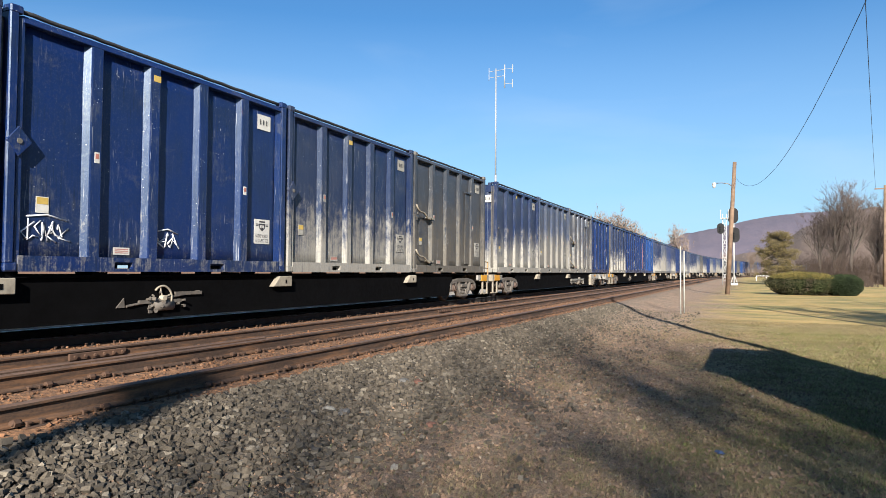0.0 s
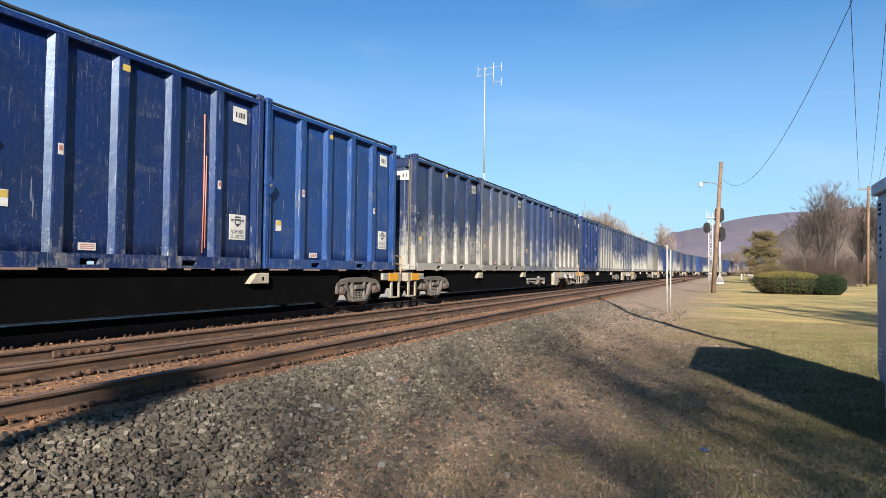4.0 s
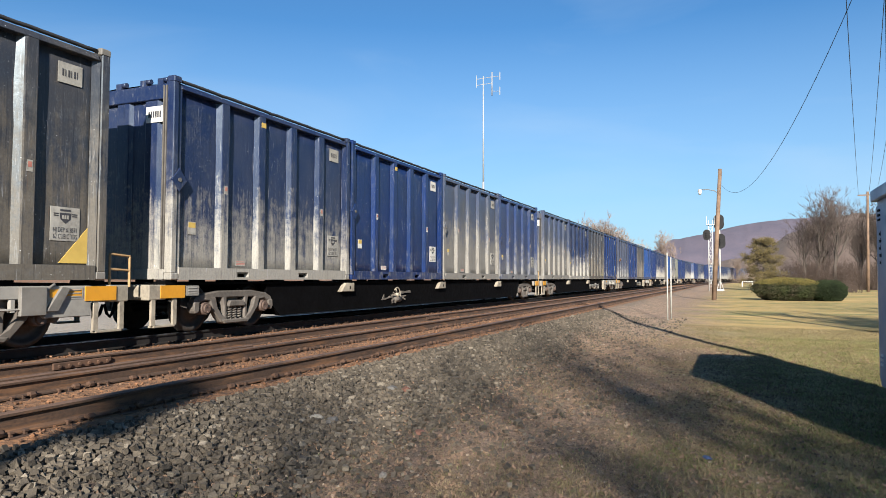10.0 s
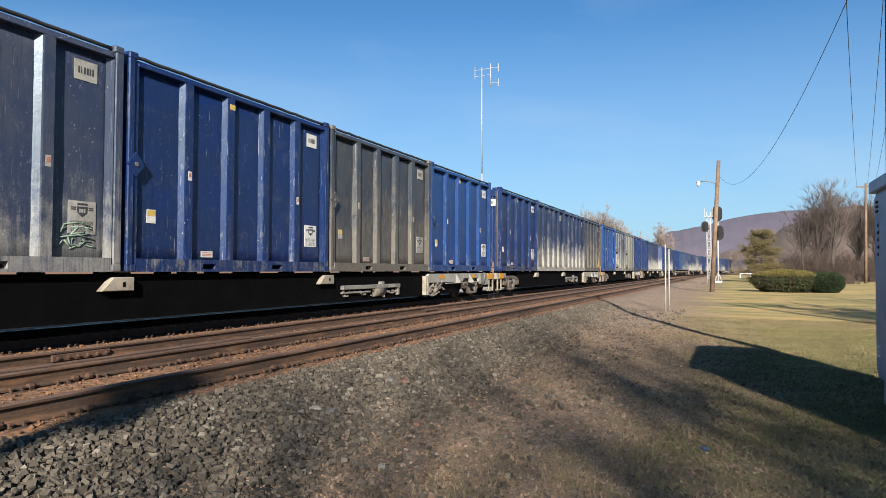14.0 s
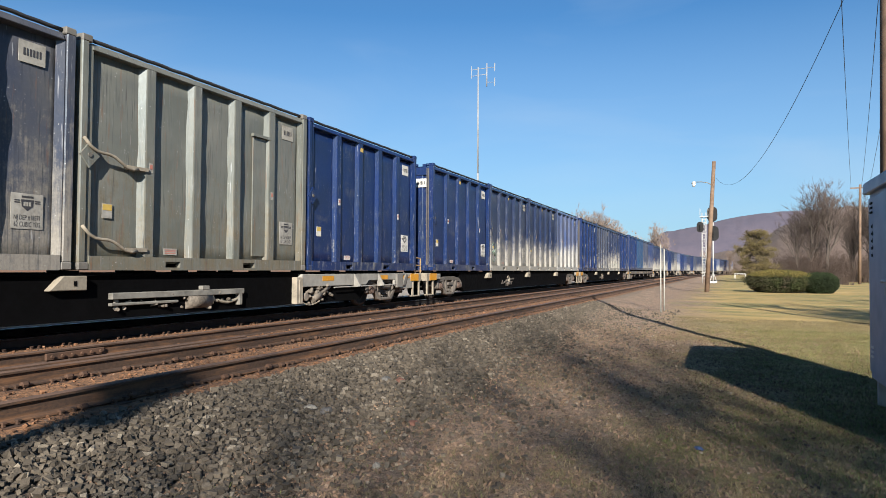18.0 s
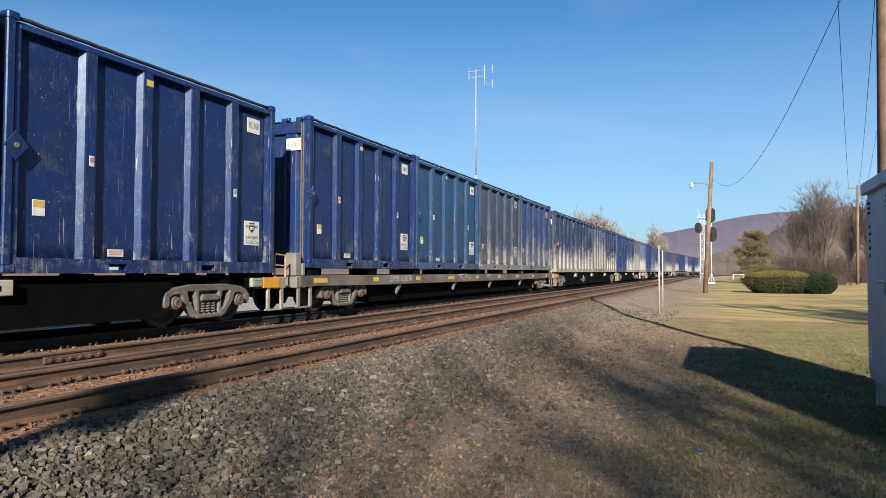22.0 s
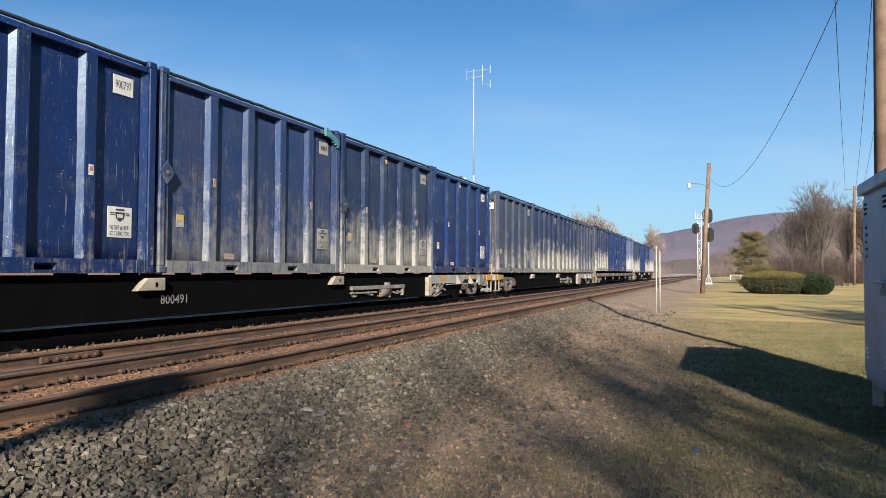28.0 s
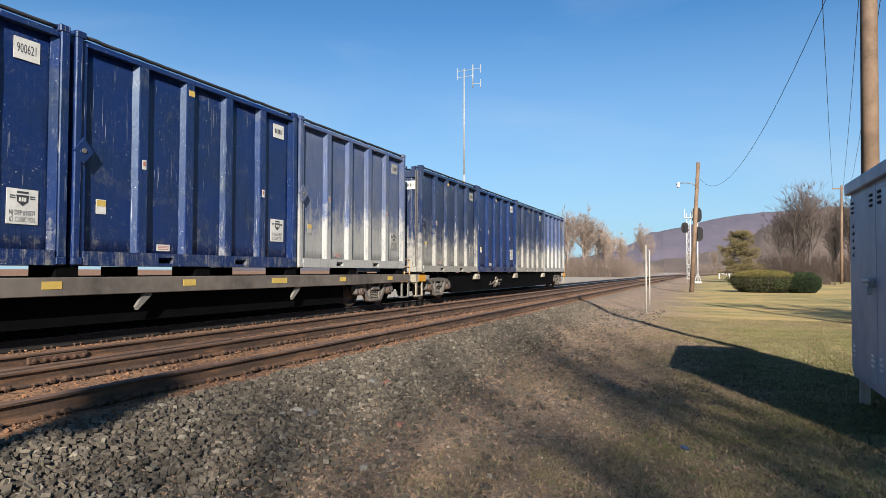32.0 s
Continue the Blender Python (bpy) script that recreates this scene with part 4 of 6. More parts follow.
def end_platform(t, h):
    """The light grey side frame over the rear truck."""
    y0 = h - 6.6
    for sx in (1, -1):
        bm = bmesh.new()
        xa, xb = sorted((sx * 1.14, sx * 1.28))
        prism(bm, [(y0, 0.62), (y0 + 0.1, 0.93), (h - 0.3, 0.93), (h - 0.3, 0.45), (h - 1.1, 0.45), (h - 1.3, 0.74), (h - 3.2, 0.74), (h - 3.35, 0.62)], "x", xa, xb)
        fr = part("platform_frame", bm, GREY, t, "light grey steel side frame", bevel=0.012)
        for gy in (y0 + 2.55, y0 + 3.95):
            bm = bmesh.new()
            vs = [(xb if sx > 0 else xa, 0.93), ((xb if sx > 0 else xa) + sx * 0.03, 0.9), ((xb if sx > 0 else xa) + sx * 0.2, 0.60), (xb if sx > 0 else xa, 0.58)]
            prism(bm, vs, "y", gy, gy + 0.05)
            box(bm, *sorted((sx * 1.28, sx * 1.46)), gy - 0.1, gy + 0.14, 0.58, 0.605)
            part("gusset", bm, GREY, fr)
        for ry, m in ((y0 + 1.25, ORANGE), (y0 + 4.3, ORANGE), (h - 0.75, ORANGE)):
            bm = bmesh.new()
            box(bm, *sorted((sx * 1.279, sx * 1.286)), ry - 0.27, ry + 0.27, 0.76, 0.88)
            part("reflector", bm, m, fr, "orange reflector strip")
        bm = bmesh.new()
        box(bm, *sorted((sx * 1.1, sx * 1.3)), y0 - 0.16, y0 + 0.1, 0.22, 0.86)
        box(bm, *sorted((sx * 1.29, sx * 1.31)), y0 - 0.06, y0 + 0.0, 0.24, 0.8)
        part("jack_post", bm, TAN, fr, bevel=0.012)
        bm = bmesh.new()
        tube(bm, (sx * 1.2, y0 + 0.75, 0.36), (sx * 1.25, y0 + 1.35, 0.6), 0.045, seg=10)
        tube(bm, (sx * 1.18, y0 + 0.62, 0.3), (sx * 1.22, y0 + 0.95, 0.42), 0.1, seg=10)
        tube(bm, (sx * 1.2, y0 + 0.3, 0.38), (sx * 1.27, y0 + 0.3, 0.38), 0.1, seg=12)
        bits = random.Random(17)
        for _ in range(22):
            yy, zz = y0 + bits.uniform(0.35, 1.5), 0.42 + bits.uniform(-0.2, 0.2)
            tube(bm, (sx * bits.uniform(1.12, 1.2), yy, zz), (sx * bits.uniform(1.22, 1.3), yy + bits.uniform(-0.16, 0.16), zz + bits.uniform(-0.1, 0.1)), bits.uniform(0.015, 0.05), seg=7)
        part("brake_cylinder", bm, GEAR, fr, "dusty brake cylinder with rods and hoses")
        bm = bmesh.new()
        for i in range(12):
            f0, f1 = i / 12, (i + 1) / 12
            tube(bm, (sx * 1.25, y0 + 0.1 + 0.8 * f0, 0.26 - 0.08 * math.sin(math.pi * f0)), (sx * 1.25, y0 + 0.1 + 0.8 * f1, 0.26 - 0.08 * math.sin(math.pi * f1)), 0.022 if i % 2 else 0.012, seg=5)
        part("chain", bm, TAN, fr)
        bm = bmesh.new()
        tube(bm, (sx * 1.3, y0 + 1.5, 0.58), (sx * 1.3, h - 1.3, 0.6), 0.018, seg=6)
        for yy in (y0 + 2.6, y0 + 4.0, h - 1.6):
            box(bm, *sorted((sx * 1.24, sx * 1.31)), yy - 0.03, yy + 0.03, 0.56, 0.74)
        part("pipe", bm, GREY, fr)
        bm = bmesh.new()
        tube(bm, (sx * 1.3, h - 1.35, 0.7), (sx * 1.3, h - 0.95, 0.96), 0.025, seg=8)
        box(bm, *sorted((sx * 1.26, sx * 1.34)), h - 1.5, h - 1.1, 0.5, 0.92)
        prism(bm, [(h - 1.1, 0.55), (h - 0.85, 0.92), (h - 0.7, 0.9), (h - 0.9, 0.55)], "x", *sorted((sx * 1.27, sx * 1.33)))
        part("hand_brake", bm, DULL, fr, "dark hand-brake lever and housing", bevel=0.01)
    bm = bmesh.new()
    box(bm, -1.14, 1.14, y0 + 0.1, h - 0.05, 0.86, 0.93)
    part("deck_plate", bm, DULL, t)


def flat_car(kind):
    label = {"P": "black-sided container flat car with tan brackets",
             "Q": "black-sided container flat car with a grey end platform",
             "F": "weathered grey container flat car with yellow reflectors"}[kind]
    t = thing("flat_car", label, "railway car", "flat cars of the train")
    h = CAR / 2
    for y in (-h + 1.98, h - 1.98):
        truck(t, y)
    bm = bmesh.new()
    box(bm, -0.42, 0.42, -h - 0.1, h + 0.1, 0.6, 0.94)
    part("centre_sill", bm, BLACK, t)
    dark = DULL if kind == "F" else None
    end_fittings(t, -1, h, False, dark)
    end_fittings(t, 1, h, True, dark)
    if kind == "F":
        for sx in (1, -1):
            bm = bmesh.new()
            xa, xb = sorted((sx * 1.16, sx * 1.3))
            prism(bm, [(-h - 0.3, 0.70), (-h - 0.3, 0.95), (h + 0.3, 0.95), (h + 0.3, 0.70), (h - 3.4, 0.66), (-h + 3.4, 0.66)], "x", xa, xb)
            sill = part("side_sill", bm, SILL, t, "weathered grey side sill", bevel=0.01)
            for i in range(9):
                y = -h + 0.6 + i * 2.95
                bm = bmesh.new()
                box(bm, *sorted((sx * 1.298, sx * 1.306)), y - (0.3 if i % 3 == 0 else 0.17), y + (0.3 if i % 3 == 0 else 0.17), 0.77, 0.89)
                part("reflector", bm, YELLOW, sill, "yellow reflector strip")
            for y in (-h + 5.4, -h + 10.2, -h + 14.5, -h + 19.3):
                bm = bmesh.new()
                prism(bm, [(y - 0.40, 0.42), (y - 0.36, 0.36), (y - 0.06, 0.60), (y, 0.68), (y - 0.2, 0.68)], "x", *sorted((sx * 1.18, sx * 1.24)))
                part("tie_down_arm", bm, DULL, sill)
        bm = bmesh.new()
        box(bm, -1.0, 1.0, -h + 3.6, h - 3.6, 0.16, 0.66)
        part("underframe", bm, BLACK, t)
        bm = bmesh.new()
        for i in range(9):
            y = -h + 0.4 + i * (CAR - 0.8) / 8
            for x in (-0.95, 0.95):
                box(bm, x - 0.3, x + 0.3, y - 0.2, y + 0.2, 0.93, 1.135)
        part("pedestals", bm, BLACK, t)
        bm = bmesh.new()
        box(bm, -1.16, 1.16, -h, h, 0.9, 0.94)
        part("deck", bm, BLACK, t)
        bm = bmesh.new()
        box(bm, 0.9, 1.2, -h - 0.35, -h - 0.12, 0.95, 1.5)
        box(bm, 0.95, 1.22, -h - 0.1, -h + 0.02, 0.95, 1.25)
        part("end_stand", bm, DULL, t, "dusty stand at the car end", bevel=0.02)
        return t
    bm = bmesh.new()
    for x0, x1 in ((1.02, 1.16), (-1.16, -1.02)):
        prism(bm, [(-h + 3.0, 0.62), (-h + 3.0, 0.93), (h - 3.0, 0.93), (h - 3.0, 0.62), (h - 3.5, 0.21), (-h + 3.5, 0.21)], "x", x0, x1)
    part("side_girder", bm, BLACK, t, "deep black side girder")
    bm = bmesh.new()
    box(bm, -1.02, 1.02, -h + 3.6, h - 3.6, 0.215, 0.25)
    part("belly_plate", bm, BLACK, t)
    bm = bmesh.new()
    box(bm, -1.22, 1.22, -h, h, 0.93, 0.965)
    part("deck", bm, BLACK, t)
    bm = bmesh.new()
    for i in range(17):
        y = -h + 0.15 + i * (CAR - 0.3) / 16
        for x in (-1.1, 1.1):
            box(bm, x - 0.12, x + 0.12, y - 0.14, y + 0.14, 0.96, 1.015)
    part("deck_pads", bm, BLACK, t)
    for i in (1, 2) if kind == "Q" else (1, 2, 3):
        bracket(t, -h + PITCH * i)
    if kind == "P":
        brake_gear(t, -h + 9.3)
    else:
        valve_rack(t, h - 11.95, h - 8.6)
        end_platform(t, h)
    return t


# ---- train ----
SPEED, SLOW, FIRST, STEP = 15.0277, 0.00388, 25.18, 26.677
# slight surging of the train: seconds, metres behind the even run
SURGE = ((0, -0.1), (2, -0.03), (4, 0.0), (5.5, 0.02), (8, 0.01), (10, 0.15), (12, 0.0), (14, -0.01), (17, 0.0), (19, 0.08), (21, -0.16), (23, 0.0), (25, 0.12), (26.5, 0.16), (28, 0.17), (30, -0.17), (32, -0.03))
TRAIN = [("P", "DBDK"), ("Q", "DGXB"), ("P", "DBBC"), ("Q", "DGED"), ("Q", "BGDU"), ("Q", "DDGK"), ("P", "DBGE"), ("Q", "GDKB"),
         ("Q", "UBKC"), ("Q", "BDDK"), ("Q", "CXOB"), ("P", "BDDW"), ("P", "BUDB"), ("F", "BLUE"), ("P", "DDGD"), ("Q", "BDGW"),
         ("Q", "BEDB"), ("Q", "UDDU"), ("F", "DBBW"), ("P", "DBDW")]
NUMBERS = {(2, 0): "900975", (3, 2): "901420", (3, 3): "900140", (12, 0): "901381", (16, 3): "900360", (5, 1): "901320", (7, 2): "ESIU\n4316", (12, 3): "901960", (13, 3): "4147", (15, 3): "900619",
           (16, 0): "900797", (17, 3): "900365", (18, 1): "900621", (14, 1): "901704"}
END_NUMBERS = {(2, 0): "900975", (4, 0): "901217", (5, 0): "901707", (13, 0): "901833", (14, 0): "ESIU\n10006", (15, 0): "900351", (16, 0): "900797", (18, 0): "901249"}
CAR_NUMBERS = {13: "GIMX 638070", 18: "GIMX 638148"}
moving, axles, train = [], [], {}
protos, cars = {}, {}
for k, (kind, codes) in enumerate(TRAIN):
    if kind not in cars:
        cars[kind] = flat_car(kind)
        car = cars[kind]
    else:
        car = copy_thing(cars[kind], Matrix())
    moving.append((car, k, -CAR / 2, 0.0))
    axles += [(o, k) for o in car.children_recursive if o.name.startswith("wheelset")]
    train[k, -1] = car
    for i, code in enumerate(codes):
        if code not in protos:
            protos[code] = container(code)
            c = protos[code]
        else:
            c = copy_thing(protos[code], Matrix())
        train[k, i] = c
        moving.append((c, k, -CAR + PITCH * (i + 0.5), 1.14 if kind == "F" else 1.02))
for (k, i), ob in train.items():
    if i >= 0:
        number(ob, NUMBERS.get((k, i), ""), END_NUMBERS.get((k, i), ""))
SIDE, FRONT = WID / 2 - 0.094, -LEN / 2
SILVER = plain("silver_spray_paint", (0.60, 0.61, 0.64), 0.5, 0, 0.1, 12)


def strokes(name, c, pts_list, material, label, x=SIDE):
    """Sprayed lines: thin flat ribbons on the side panel."""
    bm = bmesh.new()
    for pts in pts_list:
        sweep(bm, [Vector((x, y, z)) for y, z in pts], 0.013, 5)
    tagged(part(name, bm, material, c), label)


def scribble(seed, y0, y1, z0, z1, n):
    rng = random.Random(seed)
    out = []
    for i in range(n):
        y = y0 + (y1 - y0) * (i + 0.5) / n
        a = [(y + rng.uniform(-0.12, 0.12), rng.uniform(z0, z1)) for _ in range(4)]
        out.append(a)
    out.append([(y0, z1), ((y0 + y1) / 2, z1 + 0.04), (y1, z1 - 0.03)])
    return out


strokes("graffiti", train[0, 1], scribble(4, FRONT + 0.35, FRONT + 1.0, 0.42, 0.8, 9), SILVER, "silver sprayed scrawl")
strokes("graffiti", train[0, 1], scribble(9, FRONT + 2.75, FRONT + 3.2, 0.4, 0.72, 5), SILVER, "faint silver sprayed scrawl")
FAINT = plain("faded_green_spray_paint", (0.13, 0.18, 0.14), 0.7, 0, 0.4, 12)
ring = [(FRONT + 0.72 + 0.34 * math.cos(a), 0.82 + 0.42 * math.sin(a)) for a in [i * 0.42 for i in range(16)]]
strokes("graffiti", train[11, 1], scribble(12, FRONT + 0.5, FRONT + 0.95, 0.65, 1.0, 5) + [ring], FAINT, "faded green sprayed scrawl in a ring", SIDE - 0.006)
strokes("graffiti", train[8, 0], scribble(31, LEN / 2 - 1.05, LEN / 2 - 0.45, 0.36, 0.54, 6) + scribble(32, LEN / 2 - 1.0, LEN / 2 - 0.5, 0.58, 0.74, 5), FAINT, "thin grey sprayed scrawl")
strokes("graffiti", train[12, 2], scribble(33, FRONT + 3.1, FRONT + 3.5, 0.35, 0.75, 3) + scribble(34, FRONT + 4.2, FRONT + 4.7, 0.35, 0.7, 3), FAINT, "thin grey sprayed scrawl")
strokes("graffiti", train[13, -1], scribble(35, -2.5, -1.2, 0.72, 0.92, 7) + scribble(36, 0.9, 1.6, 0.74, 0.9, 4), DIM_WHITE, "white sprayed scrawl on the sill", 1.296)
strokes("paint_drip", train[2, 2], [[(FRONT + 4.55, 3.0), (FRONT + 4.57, 1.5), (FRONT + 4.55, 0.3)], [(FRONT + 4.62, 2.2), (FRONT + 4.62, 0.4)]], RED, "red paint drips")
FADED = plain("faded_yellow_paint", (0.19, 0.165, 0.09), 0.7, 0, 0.4, 8)
for key in ((5, 3), (9, 3), (7, 2)):
    bm = bmesh.new()
    prism(bm, [(LEN / 2 - 0.78, 0.26), (LEN / 2 - 0.2, 0.26), (LEN / 2 - 0.2, 0.92)], "x", SIDE - 0.006, SIDE + 0.004)
    tagged(part("corner_flash", bm, FADED if key == (7, 2) else YELLOW, train[key]), "yellow painted corner triangle")
for key in ((8, 0), (14, 0)):
    bm = bmesh.new()
    box(bm, SIDE, SIDE + 0.05, FRONT + 0.3, FRONT + 1.0, 1.7, 1.76)
    prism(bm, [(FRONT + 0.55, 1.72), (FRONT + 0.62, 2.05), (FRONT + 0.78, 1.72)], "x", SIDE, SIDE + 0.03)
    lever = tagged(part("lever", bm, RED, train[key]), "red latch lever")
    bm = bmesh.new()
    sweep(bm, [Vector((SIDE + 0.13, FRONT + 0.02 + 0.1 * i, 1.62 + 0.12 * math.sin(i * 1.3) + 0.02 * i)) for i in range(9)], 0.026, 6)
    tagged(part("chain", bm, RUST, train[key]), "rusty chain")
for key in ((10, 1), (10, 2), (1, 2), (0, 3)):
    bm = bmesh.new()
    y0 = LEN / 2 - 1.95
    box(bm, SIDE, SIDE + 0.03, y0, y0 + 0.62, 0.3, 2.9)
    hatch = part("hatch", bm, PAINTS[TRAIN[key[0]][1][key[1]]], train[key], "narrow steel side hatch", bevel=0.012)
    bm = bmesh.new()
    box(bm, SIDE + 0.02, SIDE + 0.09, y0 - 0.05, y0 + 0.67, 2.9, 2.96)
    part("hatch_hood", bm, PAINTS[TRAIN[key[0]][1][key[1]]], hatch)
    for z in (1.75, 0.35):
        bm = bmesh.new()
        pts = [Vector((SIDE + 0.14, FRONT + 0.02 + 0.12 * i, z + 0.35 * (1 - i / 9) ** 2 - 0.05 * math.sin(i))) for i in range(10)]
        sweep(bm, pts, 0.028, 6)
        box(bm, SIDE + 0.02, SIDE + 0.12, FRONT + 0.9, FRONT + 1.35, z - 0.03, z + 0.03)
        part("door_chain", bm, TAN, train[key], "dusty door chain and bar")
bm = bmesh.new()
pts = [Vector((WID / 2 + 0.02, LEN / 2 - 0.75 + 0.09 * i, TALL + 0.04 - 0.035 * i)) for i in range(8)]
for a, b in zip(pts, pts[1:]):
    box(bm, a.x - 0.05, a.x + 0.03, a.y, b.y, b.z - 0.16 - 0.03 * math.sin(a.y * 9), a.z)
tagged(part("torn_sheet", bm, plain("teal_plastic_sheet", (0.05, 0.15, 0.18), 0.4, 0, 0.6, 5), train[16, 1]), "torn teal plastic sheet over the edge")

for n, (key, y0, long) in enumerate((((16, 3), -0.35, 0.8), ((14, 2), 1.0, 0.35))):
    rng = random.Random(60 + n)
    bm = bmesh.new()
    for _ in range(26):
        c = Vector((WID / 2 - 0.12 + rng.uniform(-0.06, 0.05), y0 + rng.uniform(0, long), TALL + 0.06 + rng.uniform(0, 0.06)))
        a, b = Vector((rng.uniform(-0.05, 0.05), rng.uniform(0.04, 0.14), rng.uniform(-0.03, 0.04))), Vector((rng.uniform(0.01, 0.05), rng.uniform(-0.03, 0.03), rng.uniform(0.01, 0.05)))
        bm.faces.new([bm.verts.new(q) for q in (c - a, c + b, c + a, c - b * 0.6 - Vector((0, 0, 0.02)))])
    tagged(part("torn_plastic", bm, PLATE, train[key]), "shreds of torn white plastic on the top edge")
for k, text in CAR_NUMBERS.items():
    face = Matrix.Translation((1.303, -CAR / 2 + 5.2, 0.83)) @ Matrix(((0, 0, 1, 0), (1, 0, 0, 0), (0, 1, 0, 0), (0, 0, 0, 1)))
    tagged(shared("car_number", lettering(text, 0.28, DIM_WHITE), train[k, -1], face), "white lettering")
girder_face = Matrix.Translation((1.163, -CAR / 2 + 6.95, 0.52)) @ Matrix(((0, 0, 1, 0), (1, 0, 0, 0), (0, 1, 0, 0), (0, 0, 0, 1)))
tagged(shared("car_number", lettering("800491", 0.24, GREY), train[16, -1], girder_face), "faded grey lettering")


def tail(k, t):
    """How far along the track the rear end of car k stands at t seconds."""
    for (t0, d0), (t1, d1) in zip(SURGE, SURGE[1:]):
        if t <= t1 + 1e-6:
            break
    return FIRST + k * STEP - SPEED * t - SLOW * t * t + d0 + (d1 - d0) * smooth(t0, t1, t)


def motions():
    for ob, k, back, high in moving:
        walk(ob, [(t, along(tail(k, t) + back) @ Matrix.Translation((0, 0, high))) for t in sorted({t for t, _ in SURGE} | {7.0, 15.5, 22.0, 29.0, 31.0})])
    # the wheels turn while their car is near
    for ob, k in axles:
        home = ob.matrix_basis.copy()
        near = [i / 30 for i in range(961) if -2 < tail(k, i / 30) < 56] or [0.0]
        rows = []
        for t in sorted({0.0, 32.0} | set(near)):
            gone = tail(k, near[0]) - tail(k, min(max(t, near[0]), near[-1]))
            rows.append((t, home @ Matrix.Rotation(gone / 0.46, 4, "X")))
        walk(ob, rows)


# ---- beside the line ----
WOOD = plain("weathered_pole_wood", (0.14, 0.09, 0.058), 0.85, 0, 0.4, 5)
CABINET = plain("grey_cabinet_paint", (0.36, 0.40, 0.48), 0.5, 0, 0.12, 3)
SIGNAL_BLACK = plain("black_signal_shield", (0.02, 0.02, 0.021), 0.8, 0, 0.2, 9.0, 0.1)
WIRE = plain("black_wire", (0.015, 0.015, 0.015), 0.6, 0, 0.1)


def relay_cabinet(x, y0, y1, z0, z1):
    t = thing("relay_cabinet", "tall grey steel relay cabinet on short legs with a padlocked door", "cabinet")
    bm = bmesh.new()
    box(bm, x, x + 1.3, y0, y1, z0, z1 - 0.1)
    part("body", bm, CABINET, t, bevel=0.015)
    bm = bmesh.new()
    prism(bm, [(x - 0.06, z1 - 0.14), (x - 0.06, z1), (x + 0.65, z1 + 0.1), (x + 1.36, z1), (x + 1.36, z1 - 0.14)], "y", y0 - 0.06, y1 + 0.06)
    part("roof", bm, CABINET, t, "grey overhanging cabinet roof", bevel=0.012)
    mid = y1 - 1.43
    for a, b in ((mid + 0.01, y1 - 0.06), (y0 + 0.06, mid - 0.01)):
        bm = bmesh.new()
        box(bm, x - 0.022, x + 0.001, a, b, z0 + 0.09, z1 - 0.2)
        d = part("door", bm, CABINET, t, bevel=0.006)
        for zc in (z0 + 0.34, z1 - 0.32):
            for c in (a + 0.18, b - 0.18):
                bm = bmesh.new()
                for i in range(3):
                    box(bm, x - 0.034, x - 0.021, c - 0.06, c + 0.06, zc + i * 0.055 - 0.07, zc + i * 0.055 - 0.045)
                part("louvre", bm, SIGNAL_BLACK if zc > 1.4 else WHITE, d)
    bm = bmesh.new()
    tube(bm, (x - 0.08, mid + 0.34, 1.5), (x - 0.08, mid - 0.05, 1.5), 0.022, seg=8)
    box(bm, x - 0.09, x - 0.02, mid + 0.05, mid + 0.15, 1.44, 1.53)
    box(bm, x - 0.10, x - 0.05, mid + 0.06, mid + 0.13, 1.36, 1.44)
    part("latch", bm, STEEL, t, "steel bolt and padlock", bevel=0.006)
    bm = bmesh.new()
    for i in range(5):
        z = 2.14 - i * 0.085
        box(bm, x - 0.024, x - 0.0215, y1 - 0.28 - 0.05 * (i % 2), y1 - 0.21, z - 0.02, z + 0.012)
        box(bm, x - 0.024, x - 0.0215, y1 - 0.3, y1 - 0.285, z - 0.03, z + 0.03)
    part("marking", bm, SIGNAL_BLACK, t, "worn dark vertical marking")
    for a in (y0 + 0.1, y1 - 0.1):
        for c in (x + 0.1, x + 1.2):
            bm = bmesh.new()
            box(bm, c - 0.05, c + 0.05, a - 0.05, a + 0.05, -0.05, z0)
            part("leg", bm, STEEL, t)


relay_cabinet(1.64, 6.5, 9.6, 0.32, 2.68)


def cable(name, label, p, q, sag, r):
    bm = bmesh.new()
    n = 28
    p, q = Vector(p), Vector(q)
    pts = [p.lerp(q, i / n) - Vector((0, 0, 4 * sag * (i / n) * (1 - i / n))) for i in range(n + 1)]
    sweep(bm, pts, r)
    tagged(new(name, mesh(name, bm, WIRE)), label, "wire", "overhead wires")


def pole(name, label, base, top, r0, r1):
    t = thing(name, label, "utility pole", "wooden poles")
    bm = bmesh.new()
    tube(bm, base, top, r0, r1, 14)
    part("shaft", bm, WOOD, t)
    return t


# the pole behind the cabinet, carrying wires to the poles further on
near_pole = pole("utility_pole", "stout brown wooden utility pole behind the relay cabinet", (2.16, 11.3, -0.2), (2.23, 11.3, 11.0), 0.124, 0.096)
bm = bmesh.new()
box(bm, 1.37, 3.1, 11.2, 11.27, 10.5, 10.6)
part("cross_arm", bm, WOOD, near_pole)
far_pole = pole("utility_pole", "weathered wooden utility pole with a crossarm before bare trees", (14.15, 88.9, 0.2), (14.3, 88.9, 11.5), 0.17, 0.12)
bm = bmesh.new()
box(bm, 13.3, 15.2, 88.8, 88.92, 11.05, 11.18)
part("cross_arm", bm, WOOD, far_pole)
